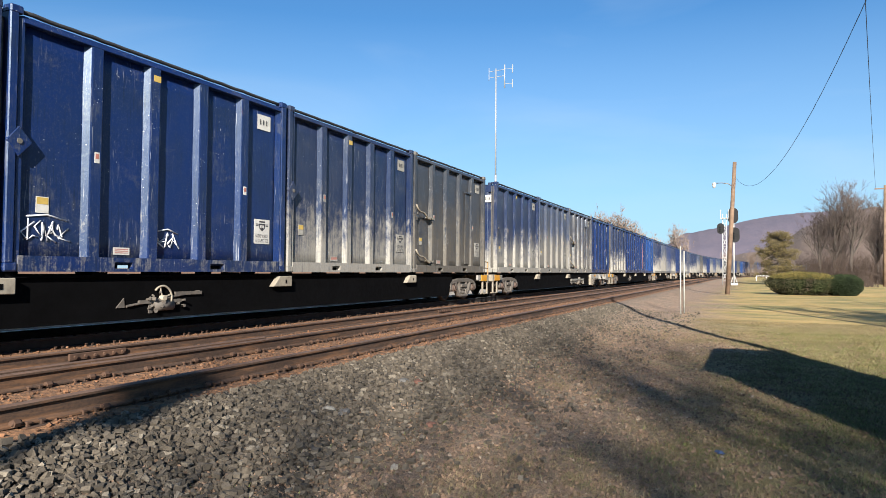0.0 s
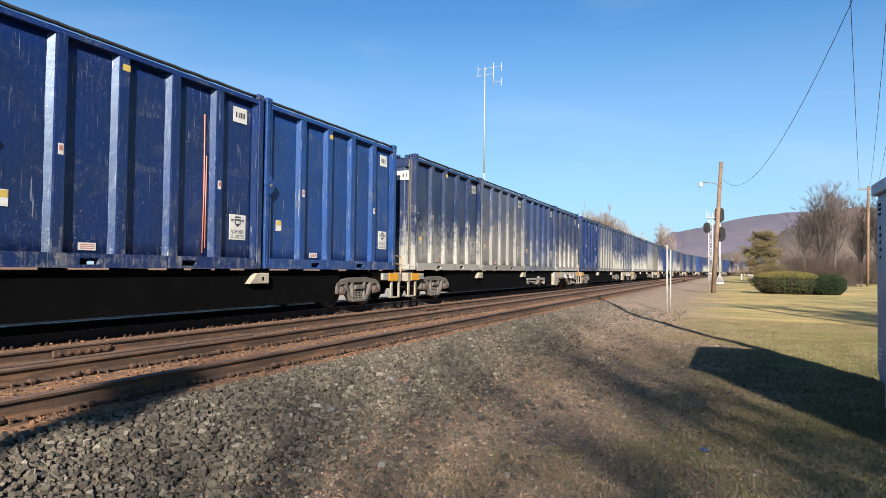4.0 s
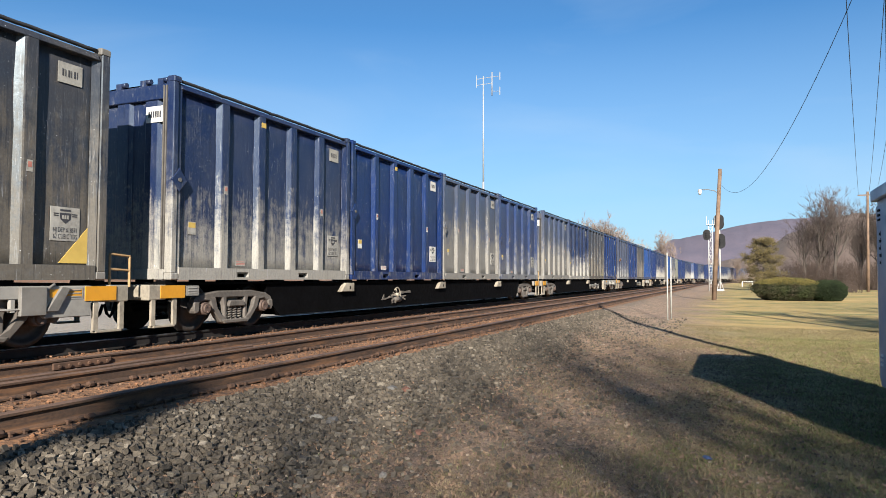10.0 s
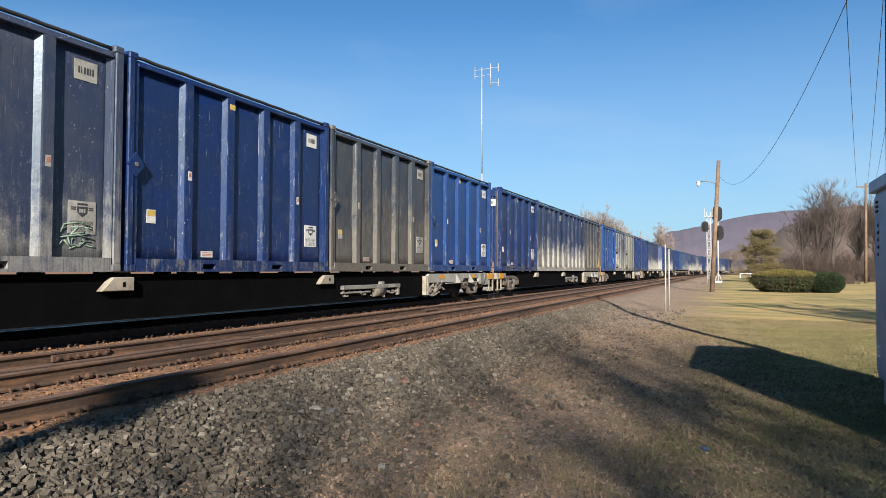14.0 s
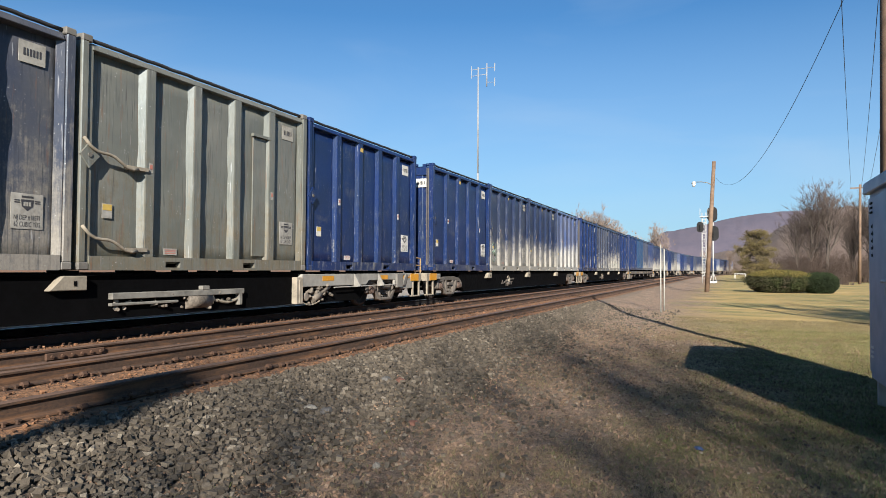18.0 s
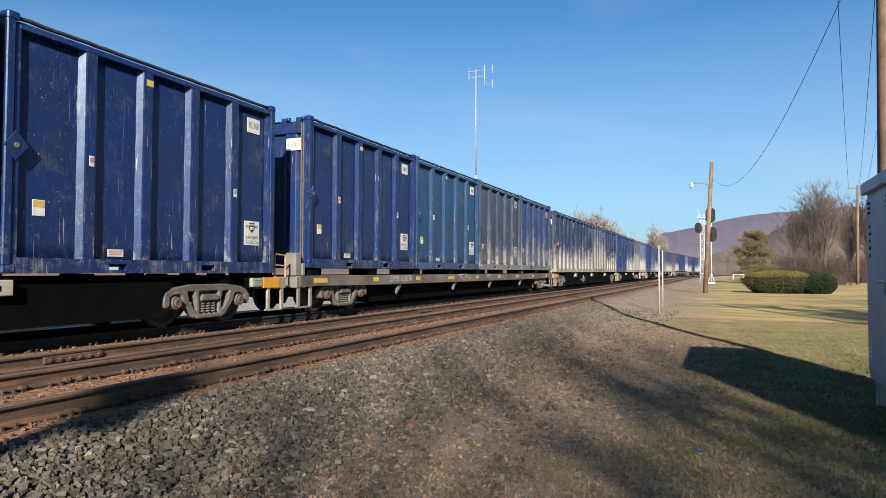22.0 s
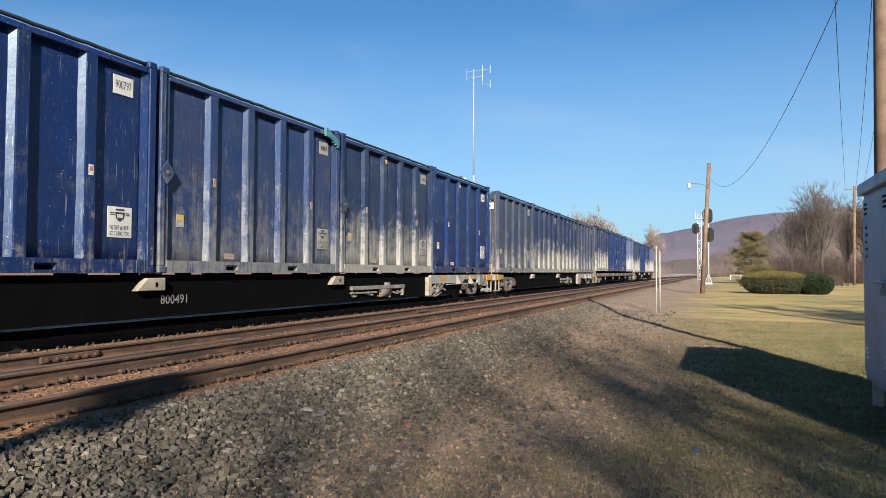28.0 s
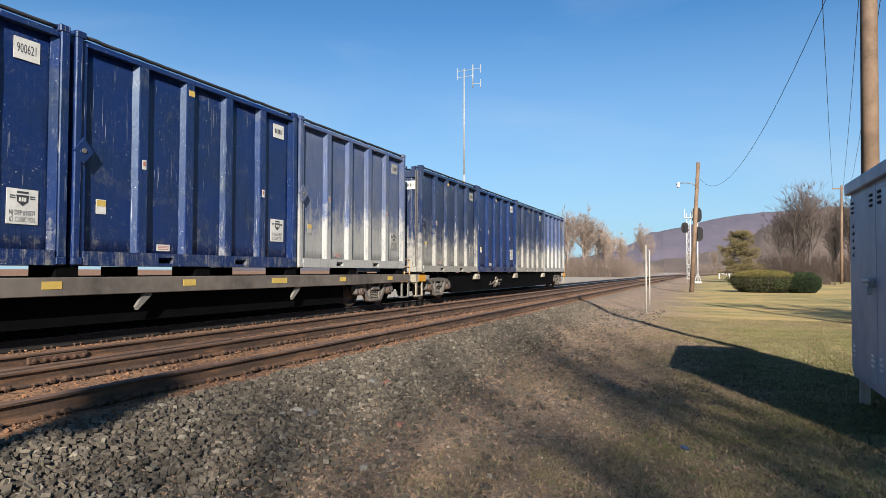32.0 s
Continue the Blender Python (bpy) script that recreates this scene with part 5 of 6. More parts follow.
for x0, x1 in ((2.0, 13.4), (3.4, 14.4), (4.2, 15.1)):
    cable("overhead_wire", "thin black overhead wire between two wooden poles", (x0 * 0.72, 11.23, 10.6), (x1, 88.85, 11.2), 0.9, 0.012)

lamp_pole = pole("lamp_pole", "leaning wooden pole with a small street lamp", (-1.1, 49.5, 0.0), (-0.6, 49.5, 9.05), 0.16, 0.12)
bm = bmesh.new()
sweep(bm, [Vector((-0.72, 49.5, 7.4)), Vector((-1.0, 49.5, 7.6)), Vector((-1.4, 49.5, 7.68)), Vector((-1.82, 49.5, 7.68))], 0.03, 8)
part("lamp_arm", bm, DULL, lamp_pole)
bm = bmesh.new()
tube(bm, (-1.9, 49.5, 7.72), (-1.9, 49.5, 7.58), 0.10, 0.15, 12)
tube(bm, (-1.9, 49.5, 7.58), (-1.9, 49.5, 7.36), 0.14, 0.08, 12)
part("lamp_head", bm, DIM_WHITE, lamp_pole, "pale lamp head")
cable("overhead_wire", "sagging black wire running up from the lamp pole", (-0.5, 49.5, 7.92), (2.75, 11.2, 8.4), 2.35, 0.008)


# signals
def signal(label, x, y, z1, heads, lattice):
    t = thing("railway_signal", label, "railway signal", "railway signals")
    bm = bmesh.new()
    if lattice:
        for dx in (-0.2, 0.2):
            tube(bm, (x + dx, y, 0.3), (x + dx, y, z1), 0.045, seg=8)
        part("mast", bm, DIM_WHITE, t, "white mast")
        for i in range(int((z1 - 0.8) / 0.3)):
            bm = bmesh.new()
            tube(bm, (x - 0.2, y, 0.8 + i * 0.3), (x + 0.2, y, 0.8 + i * 0.3), 0.02, seg=5)
            part("rung", bm, DIM_WHITE, t)
        for i in range(int((z1 - 0.8) / 0.9)):
            bm = bmesh.new()
            z = 0.8 + i * 0.9
            tube(bm, (x - 0.2, y + 0.03, z), (x + 0.2, y + 0.03, z + 0.9), 0.02, seg=5)
            tube(bm, (x + 0.2, y + 0.05, z), (x - 0.2, y + 0.05, z + 0.9), 0.02, seg=5)
            part("brace", bm, DIM_WHITE, t)
        bm = bmesh.new()
        box(bm, x - 0.42, x + 0.42, y - 0.25, y + 0.25, z1 - 0.5, z1 - 0.42)
        for px, py in ((-0.4, -0.23), (0.4, -0.23), (0.4, 0.23), (-0.4, 0.23)):
            tube(bm, (x + px, y + py, z1 - 0.45), (x + px, y + py, z1 + 0.45), 0.02, seg=5)
        part("platform", bm, DIM_WHITE, t, "small white service platform")
    else:
        tube(bm, (x, y, 0.3), (x, y, z1), 0.075, seg=10)
        part("mast", bm, DIM_WHITE, t, "white mast")
        bm = bmesh.new()
        for s in (-1, 1):
            tube(bm, (x + s * 0.38, y, 0.3), (x, y, 1.5), 0.03, seg=6)
        box(bm, x - 0.3, x + 0.3, y - 0.3, y + 0.3, 0.3, 0.5)
        part("foot", bm, DIM_WHITE, t)
    for hx, hz, k in heads:
        bm = bmesh.new()
        prism(bm, [(hx + k * math.cos(a), hz + (0.6 * k if math.sin(a) > 0 else -0.6 * k) + k * math.sin(a)) for a in [2 * math.pi * i / 20 for i in range(20)]], "y", y - 0.12, y - 0.06)
        sh = part("shield", bm, SIGNAL_BLACK, t, "black rounded signal shield")
        bm = bmesh.new()
        for i in (-1, 0, 1):
            tube(bm, (hx, y - 0.12, hz + i * 0.55 * k), (hx, y - 0.32, hz + i * 0.55 * k), 0.2 * k, seg=10)
        part("hood", bm, SIGNAL_BLACK, sh)
        bm = bmesh.new()
        box(bm, min(x, hx), max(x, hx) + 0.02, y - 0.05, y + 0.03, hz - 0.05, hz + 0.05)
        part("bracket", bm, DIM_WHITE, t)


signal("white signal mast with two black shields", -1.08, 78, 8.2, ((-1.15, 7.65, 0.52), (-1.0, 5.6, 0.5)), False)
signal("white lattice signal mast with a black shield", -1.98, 78, 7.85, ((-2.36, 6.3, 0.36),), True)

# marker posts
POST = plain("weathered_pale_post", (0.27, 0.265, 0.24), 0.6, 0, 0.3)
for x, y, z in ((-2.22, 26.9, 2.58), (-2.13, 27.4, 2.42)):
    bm = bmesh.new()
    tube(bm, (x, y, 0.0), (x, y, z), 0.027, seg=10)
    post = tagged(new("marker_post", mesh("marker_post", bm, POST)), "slim white steel marker post in the verge", "post", "white marker posts")

# aerial mast beyond the line
MAST = plain("dull_mast_steel", (0.26, 0.27, 0.28), 0.6, 0.2, 0.2)
mast = thing("aerial_mast", "tall slim grey aerial mast with dipole arms", "antenna mast")
mx, my = -23.5, 65.95
bm = bmesh.new()
tube(bm, (mx, my, 0.0), (mx, my, 11.5), 0.13, 0.11, 10)
tube(bm, (mx, my, 11.5), (mx - 0.02, my, 22.6), 0.085, 0.06, 10)
part("pole", bm, MAST, mast)
for z in (22.35, 21.7):
    bm = bmesh.new()
    tube(bm, (mx - 0.8, my, z), (mx + 0.9, my + 0.1, z + 0.1), 0.03, seg=6)
    part("arm", bm, MAST, mast)
bm = bmesh.new()
tube(bm, (mx - 0.78, my, 21.45), (mx - 0.78, my, 22.75), 0.035, seg=6)
part("dipole", bm, MAST, mast)
bm = bmesh.new()
tube(bm, (mx + 0.9, my + 0.1, 20.5), (mx + 0.9, my + 0.1, 22.95), 0.06, seg=8)
part("dipole", bm, MAST, mast)
for z in (22.5, 20.95):
    bm = bmesh.new()
    tube(bm, (mx + 0.9, my + 0.1, z), (mx + 1.75, my + 0.2, z - 0.05), 0.025, seg=6)
    tube(bm, (mx + 1.72, my + 0.2, z - 0.45), (mx + 1.72, my + 0.2, z + 0.4), 0.05, seg=6)
    part("loop_arm", bm, MAST, mast)


# ---- trees and hedges ----
BARK = plain("grey_brown_bark", (0.062, 0.05, 0.042), 0.9, 0, 0.35, 6)
TWIG = plain("brown_twigs", (0.068, 0.051, 0.044), 0.9, 0, 0.3, 3)


def sticks(name, segs, material, sides=3):
    """Many tapered sticks (p, q, r0, r1) as one mesh."""
    vs, fs = [], []
    for p, q, r0, r1 in segs:
        u = (q - p).normalized()
        a = u.orthogonal().normalized()
        b = u.cross(a)
        o = len(vs)
        for c, r in ((p, r0), (q, r1)):
            for i in range(sides):
                w = 2 * math.pi * i / sides
                vs.append(c + (a * math.cos(w) + b * math.sin(w)) * r)
        for i in range(sides):
            j = (i + 1) % sides
            fs.append((o + i, o + j, o + sides + j, o + sides + i))
    me = bpy.data.meshes.new(name)
    me.from_pydata(vs, [], fs)
    me.materials.append(material)
    return me


def grow(rng, height, spread, twigs=3, levels=5, trunk=0.45, minimum=0.012, fan=0.0):
    """Limb segments of a bare tree: (trunk and limbs, twigs)."""
    limbs, fine = [], []

    def branch(p, d, length, r, level):
        n = 4 if level < 3 else 3
        for i in range(n):
            d = (d + Vector((rng.uniform(-1, 1), rng.uniform(-1, 1), rng.uniform(-0.3, 0.6))) * (0.09 + 0.05 * level)).normalized()
            q = p + d * length / n
            r1 = r * 0.86
            (limbs if level < 3 else fine).append((p, q, max(r, minimum), max(r1, minimum)))
            p, r = q, r1
            if level < levels and (i > 0 or level > 0):
                for _ in range(2 if level < 2 else rng.choice((1, 2, 2))):
                    side = Vector((rng.uniform(-1, 1), rng.uniform(-1, 1), rng.uniform(-0.1, 0.7))).normalized()
                    branch(p, (d * 0.75 + side * spread * (1 + fan * level)).normalized(), length * rng.uniform(0.42, 0.68), r * 0.62, level + 1)
        if level == levels:
            for _ in range(twigs):
                side = Vector((rng.uniform(-1, 1), rng.uniform(-1, 1), rng.uniform(-0.2, 0.9))).normalized()
                fine.append((p, p + (d + side * 0.7).normalized() * length * rng.uniform(0.4, 0.9), minimum, minimum * 0.6))
    branch(Vector((0, 0, -0.2)), Vector((0, 0, 1)), height * trunk, height * 0.018, 0)
    return limbs, fine


def tree_proto(seed, height, spread, label, twigs=3, levels=4, minimum=0.02, trunk=0.45, fan=0.0, tones=None):
    rng = random.Random(seed)
    t = thing("bare_tree", label, "tree", "bare winter trees")
    limbs, fine = grow(rng, height, spread, twigs, levels, trunk, minimum, fan)
    top = max(q.z for _, q, _, _ in limbs + fine)
    k = height / top
    scale = lambda seg: [(p * k, q * k, r0, r1) for p, q, r0, r1 in seg]
    for nm, seg, m, s in (("trunk", scale(limbs), (tones or (BARK, TWIG))[0], 6), ("crown", scale(fine), (tones or (BARK, TWIG))[1], 3)):
        ob = new(nm, sticks(nm, seg, m, s))
        ob.parent = t
    return t


def plant(protos_, spots):
    used = set()
    for i, (x, y, s, turn) in enumerate(spots):
        p = protos_[i % len(protos_)]
        m = pose(x, y, ground_z(x, y) - 0.05, 0, 0, turn) @ Matrix.Diagonal((s, s, s, 1))
        if p.name in used:
            c = copy_thing(p, Matrix.Translation(m.translation) @ m.to_quaternion().to_matrix().to_4x4())
            c.scale = (s, s, s)
        else:
            used.add(p.name)
            p.matrix_world = m


far_label = "bare grey-brown deciduous tree at the edge of the woods"
woods = [tree_proto(11 + i, 15.5, 0.27 + 0.05 * (i % 3), far_label, 7, 3, 0.012, 0.6, 0.75) for i in range(5)]
# Last two stand unseen at right, added to shade the far lawn.
plant(woods, [(9.6, 108, 0.70, 10), (11.3, 109, 0.93, 80), (12.4, 112, 1.0, 200), (13.3, 108, 0.96, 300), (16.6, 110, 0.84, 40),
              (18.2, 107, 0.82, 120), (20.8, 114, 0.9, 260), (23.5, 108, 0.85, 340), (14.6, 126, 0.55, 95), (19.4, 128, 0.8, 175),
              (26.5, 112, 1.0, 200), (19.0, 15.0, 1.0, 30), (25.5, 24.0, 0.95, 130)])
# Tan bark and twigs, made paler to paint in distance haze.
HAZED_BARK = plain("hazed_tan_bark", (0.17, 0.13, 0.105), 0.9, 0, 0.3, 6)
HAZED_TWIG = plain("hazed_tan_twigs", (0.20, 0.15, 0.12), 0.9, 0, 0.3, 3)
thicket = [tree_proto(51 + i, 15.5, 0.32 + 0.05 * (i % 2), "bare tree with haze-paled bark in the thicket beyond the bend", 8, 3, 0.016, 0.45, 0.6, (HAZED_BARK, HAZED_TWIG)) for i in range(3)]
plant(thicket, [(-30.4, 157, 1.12, 20), (-27.0, 158, 1.12, 100), (-24.4, 160, 0.92, 220), (-21.5, 156, 0.8, 310), (-19.3, 162, 0.72, 45), (-13.6, 170, 0.86, 150),
                (-34.5, 160, 1.0, 70), (-32.5, 164, 1.05, 200), (-28.6, 166, 1.0, 260), (-22.8, 165, 0.85, 15), (1.5, 240, 0.6, 10), (-5.5, 250, 0.6, 60), (5.5, 235, 0.55, 140)])


def leaf_material(name, a, b, c):
    n = Nodes(name)
    r = n.node("ShaderNodeNewGeometry").outputs["Random Per Island"]
    col = n.mix(r, a, b)
    col = n.mix(n.rng(n.noise(n.coord(), 1.1, 3), 0.4, 0.65), col, c)
    n.put(n.b.inputs["Specular IOR Level"], 0.15)
    return n.done(col, 0.85)


LEAF_GOLD = leaf_material("sunlit_gold_hedge_leaves", (0.07, 0.06, 0.018), (0.13, 0.10, 0.03), (0.055, 0.05, 0.016))
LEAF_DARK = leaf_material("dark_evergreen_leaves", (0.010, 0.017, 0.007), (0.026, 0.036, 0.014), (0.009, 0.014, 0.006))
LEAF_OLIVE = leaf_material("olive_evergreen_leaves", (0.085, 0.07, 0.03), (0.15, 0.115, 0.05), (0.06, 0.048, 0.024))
LEAF_MOSS = leaf_material("shaded_moss_hedge_leaves", (0.02, 0.027, 0.010), (0.046, 0.05, 0.018), (0.04, 0.03, 0.02))
BROWN_LEAF = leaf_material("brown_hedge_leaves", (0.10, 0.07, 0.035), (0.17, 0.12, 0.06), (0.06, 0.05, 0.025))


def leaves(name, rng, count, sampler, size, material):
    vs, fs = [], []
    for _ in range(count):
        c = sampler(rng)
        a = Vector((rng.gauss(0, 1), rng.gauss(0, 1), rng.gauss(0, 1))).normalized()
        b = a.orthogonal().normalized() * size * rng.uniform(0.5, 1.2)
        a = a * size * rng.uniform(0.6, 1.4)
        o = len(vs)
        vs += [c - a, c + b * 0.6, c + a, c - b * 0.6]
        fs.append((o, o + 1, o + 2, o + 3))
    me = bpy.data.meshes.new(name)
    me.from_pydata(vs, [], fs)
    me.materials.append(material)
    return me


def hedge(label, x0, x1, y0, y1, z0, z1, material, low, seed):
    t = thing("clipped_hedge", label, "hedge", "clipped hedges")
    rng = random.Random(seed)
    cx, cy, cz = (x0 + x1) / 2, (y0 + y1) / 2, (z0 + z1) / 2
    ax, ay, az = (x1 - x0) / 2, (y1 - y0) / 2, (z1 - z0) / 2

    def shell(power, lo, hi):
        def pick(r):
            while True:
                d = Vector((r.uniform(-1, 1), r.uniform(-1, 1), r.uniform(-1, 1)))
                k = (abs(d.x) ** power + abs(d.y) ** power + abs(d.z) ** power) ** (1 / power)
                if 0.2 < k < 1 and lo <= d.z / k <= hi:
                    d = d / k * (r.uniform(0.84, 1.02) + 0.11 * noise.noise((d.x * 4 + seed, d.y * 4, d.z * 3)) + 0.07 * noise.noise((d.x * 9, d.y * 9, d.z * 8 + seed)))
                    flare = 0.66 + 0.34 * min(1, (d.z + 1) / 1.1)
                    return Vector((cx + d.x * ax * flare, cy + d.y * ay * flare, cz + d.z * az))
        return pick
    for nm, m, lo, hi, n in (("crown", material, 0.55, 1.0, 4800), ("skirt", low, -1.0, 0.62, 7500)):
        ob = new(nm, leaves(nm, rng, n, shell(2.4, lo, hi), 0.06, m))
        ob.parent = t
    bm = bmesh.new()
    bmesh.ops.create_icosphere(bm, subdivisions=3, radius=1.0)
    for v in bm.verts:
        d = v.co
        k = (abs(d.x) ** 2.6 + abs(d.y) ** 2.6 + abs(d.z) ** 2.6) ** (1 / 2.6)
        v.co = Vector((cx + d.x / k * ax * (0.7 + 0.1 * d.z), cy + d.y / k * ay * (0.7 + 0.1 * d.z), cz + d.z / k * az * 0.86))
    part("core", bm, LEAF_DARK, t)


# Crown gold and skirt dark: sun on top is put into the leaf colours.
hedge("broad clipped hedge with its top painted sunlit golden-green, on the lawn", 1.3, 5.7, 50.0, 53.4, -0.1, 1.66, LEAF_GOLD, LEAF_MOSS, 3)
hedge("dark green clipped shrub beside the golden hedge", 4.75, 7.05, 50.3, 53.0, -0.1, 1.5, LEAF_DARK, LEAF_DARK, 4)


def evergreen(x, y, h, w, seed):
    t = thing("evergreen_tree", "broad olive-green conifer before the bare woods", "tree", at=(x, y, ground_z(x, y) - 0.05))
    rng = random.Random(seed)
    clumps = []
    for _ in range(170):
        z = rng.uniform(0.04, 1.0)
        r = math.sqrt(max(0.06, 1 - ((z - 0.36) / 0.68) ** 2)) * w / 2 * rng.uniform(0.3, 1.0) * (0.85 + 0.3 * rng.random())
        a = rng.uniform(0, 2 * math.pi)
        clumps.append((Vector((r * math.cos(a), r * math.sin(a), z * h * 0.95)), rng.uniform(0.3, 0.6)))

    def pick(r):
        c, s = r.choice(clumps)
        return c + Vector((r.gauss(0, 0.5), r.gauss(0, 0.5), r.gauss(0, 0.35))) * s
    ob = new("crown", leaves("crown", rng, 26000, pick, 0.07, LEAF_OLIVE))
    ob.parent = t
    limbs = [(Vector((0, 0, 0)), Vector((0, 0, h * 0.9)), 0.18, 0.03)]
    limbs += [(Vector((0, 0, c.z * 0.9)), c, 0.05, 0.02) for c, _ in clumps]
    ob = new("trunk", sticks("trunk", limbs, BARK, 5))
    ob.parent = t


evergreen(3.9, 97, 7.0, 5.2, 5)


def brush(name, label, areas, seed, material):
    """Undergrowth of leaning stems, past counting."""
    rng = random.Random(seed)
    segs = []
    for x0, x1, y0, y1, h, n in areas:
        for _ in range(n):
            x, y = rng.uniform(x0, x1), rng.uniform(y0, y1)
            p = Vector((x, y, ground_z(x, y) - 0.1))
            q = p + Vector((rng.gauss(0, 0.3), rng.gauss(0, 0.3), 1)) * h * rng.uniform(0.25, 1.0)
            segs.append((p, q, 0.03, 0.012))
            for _ in range(3):
                m = p.lerp(q, rng.uniform(0.3, 0.95))
                segs.append((m, m + Vector((rng.gauss(0, 0.5), rng.gauss(0, 0.5), rng.uniform(0.1, 0.8))) * h * 0.3, 0.014, 0.008))
    tagged(new(name, sticks(name, segs, material, 3)), label, "undergrowth", kind="stuff")


RUSSET = plain("russet_stems", (0.082, 0.057, 0.044), 0.9, 0, 0.35, 1)
brush("undergrowth", "russet winter undergrowth at the foot of the woods",
      [(7.0, 30, 104, 120, 4.2, 2100), (8.5, 14.5, 107, 112, 5.0, 260), (20, 60, 120, 150, 6, 900), (9.5, 13, 84, 94, 1.4, 260)], 21, RUSSET)
brush("pale_undergrowth", "tan winter thicket paled with painted haze beyond the bend", [(-36, -17, 152, 172, 5.5, 2600), (-60, -15, 172, 260, 4.5, 1700), (-4, 14, 236, 270, 4.5, 900)], 22, HAZED_TWIG)

# low white fence across the field
fence = thing("low_fence", "low white rail fence across the far field", "fence")
for i in range(4):
    bm = bmesh.new()
    x = 1.9 + i * 1.75
    box(bm, x - 0.06, x + 0.06, 139.9, 140.1, 0.1, 1.25)
    part("post", bm, WHITE, fence)
bm = bmesh.new()
box(bm, 1.8, 7.3, 139.85, 139.95, 1.0, 1.2)
part("rail", bm, WHITE, fence)


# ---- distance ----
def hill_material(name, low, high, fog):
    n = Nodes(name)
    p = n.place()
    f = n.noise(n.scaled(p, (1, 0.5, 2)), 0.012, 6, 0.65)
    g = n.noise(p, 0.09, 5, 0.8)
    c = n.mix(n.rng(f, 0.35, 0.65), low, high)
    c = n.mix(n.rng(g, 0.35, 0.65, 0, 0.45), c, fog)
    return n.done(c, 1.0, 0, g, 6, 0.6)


def ridge(name, label, dist, profile, material, depth, rough):
    """A wooded ridge: profile gives its height over the eye, by bearing from the line in degrees."""
    bm = bmesh.new()
    cols = []
    a = -40.0
    while a <= 70:
        pts = profile
        e = pts[0][1] if a <= pts[0][0] else pts[-1][1]
        for (a0, e0), (a1, e1) in zip(pts, pts[1:]):
            if a0 <= a < a1:
                u = (a - a0) / (a1 - a0)
                u = u * u * (3 - 2 * u) * 0.5 + u * 0.5
                e = e0 + (e1 - e0) * u
        e += rough * noise.fractal((a * 0.9, 3.0, dist * 0.01), 1.0, 2.0, 5)
        col = []
        for j in range(9):
            v = j / 8
            d = dist + depth * v
            z = max(0, e) * dist * math.sin(v * math.pi / 2) ** 0.8 * (1 + 0.06 * noise.noise((a * 1.7, v * 5, 1.0)) * (1 - v))
            col.append(bm.verts.new((d * math.sin(radians(a)), d * math.cos(radians(a)), z - 2 * (1 - v))))
        back = col[-1].co
        col.append(bm.verts.new((back.x * 1.1, back.y * 1.1, -2)))
        cols.append(col)
        a += 0.25
    for u, v in zip(cols, cols[1:]):
        for j in range(9):
            bm.faces.new((u[j], v[j], v[j + 1], u[j + 1])).smooth = True
    tagged(new(name, mesh(name, bm, material)), label, "hill", kind="structure")


# Distance haze is put into this ridge's blue-violet colours.
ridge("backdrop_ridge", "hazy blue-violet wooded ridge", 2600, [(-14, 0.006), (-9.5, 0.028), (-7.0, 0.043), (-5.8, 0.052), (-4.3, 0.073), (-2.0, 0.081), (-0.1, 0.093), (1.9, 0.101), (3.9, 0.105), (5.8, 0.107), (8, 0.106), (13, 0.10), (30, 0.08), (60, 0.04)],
      hill_material("haze_tinted_wooded_ridge", (0.068, 0.064, 0.095), (0.098, 0.083, 0.112), (0.13, 0.103, 0.12)), 900, 0.002)
ridge("backdrop_slope", "brown wooded lower slope", 620, [(-12, 0.004), (-6, 0.018), (-2, 0.03), (0.5, 0.042), (2.5, 0.062), (4.2, 0.09), (6.2, 0.113), (8.1, 0.122), (12, 0.125), (30, 0.11), (60, 0.05)],
      hill_material("brown_wooded_slope", (0.078, 0.056, 0.048), (0.12, 0.084, 0.066), (0.15, 0.11, 0.088)), 300, 0.004)


# ---- out of view, behind and beside the camera: what shades the verge ----
# Unseen trees and poles, added only to throw shadows on verge and lawn.
plant([tree_proto(207, 26.0, 0.42, "bare tall tree out of view, added to shade the verge", 2, 3, 0.015)], [(17.3, -33.0, 1.0, 40)])
plant([tree_proto(202, 23.0, 0.6, "bare spreading tree out of view, added to shade the verge", 2, 3, 0.033)], [(13.8, -31.0, 1.0, 0)])
plant([tree_proto(401, 14.0, 0.5, "bare tree out of view, added to shade the lawn", 3, 3, 0.026)], [(12.5, 8.0, 1.0, 0)])
plant([tree_proto(311, 25.0, 0.6, "bare broad tree out of view, added to shade the verge", 3, 3, 0.011)], [(15.3, -25.0, 1.0, 0)])
for px, py, top in ((1.45, -12.0, 9.2), (9.8, 9.0, 12.0)):
    wire_pole = thing("utility_pole", "plain wooden utility pole outside the view, added for its shadow", "utility pole", "wooden poles")
    bm = bmesh.new()
    tube(bm, (px, py, -0.2), (px, py, top), 0.14, 0.11, 14)
    part("shaft", bm, WOOD, wire_pole)
    if py < 0:
        bm = bmesh.new()
        tube(bm, (px + 0.3, py, 8.0), (px + 0.3, py, 8.9), 0.19, seg=14)
        part("transformer", bm, STEEL, wire_pole)


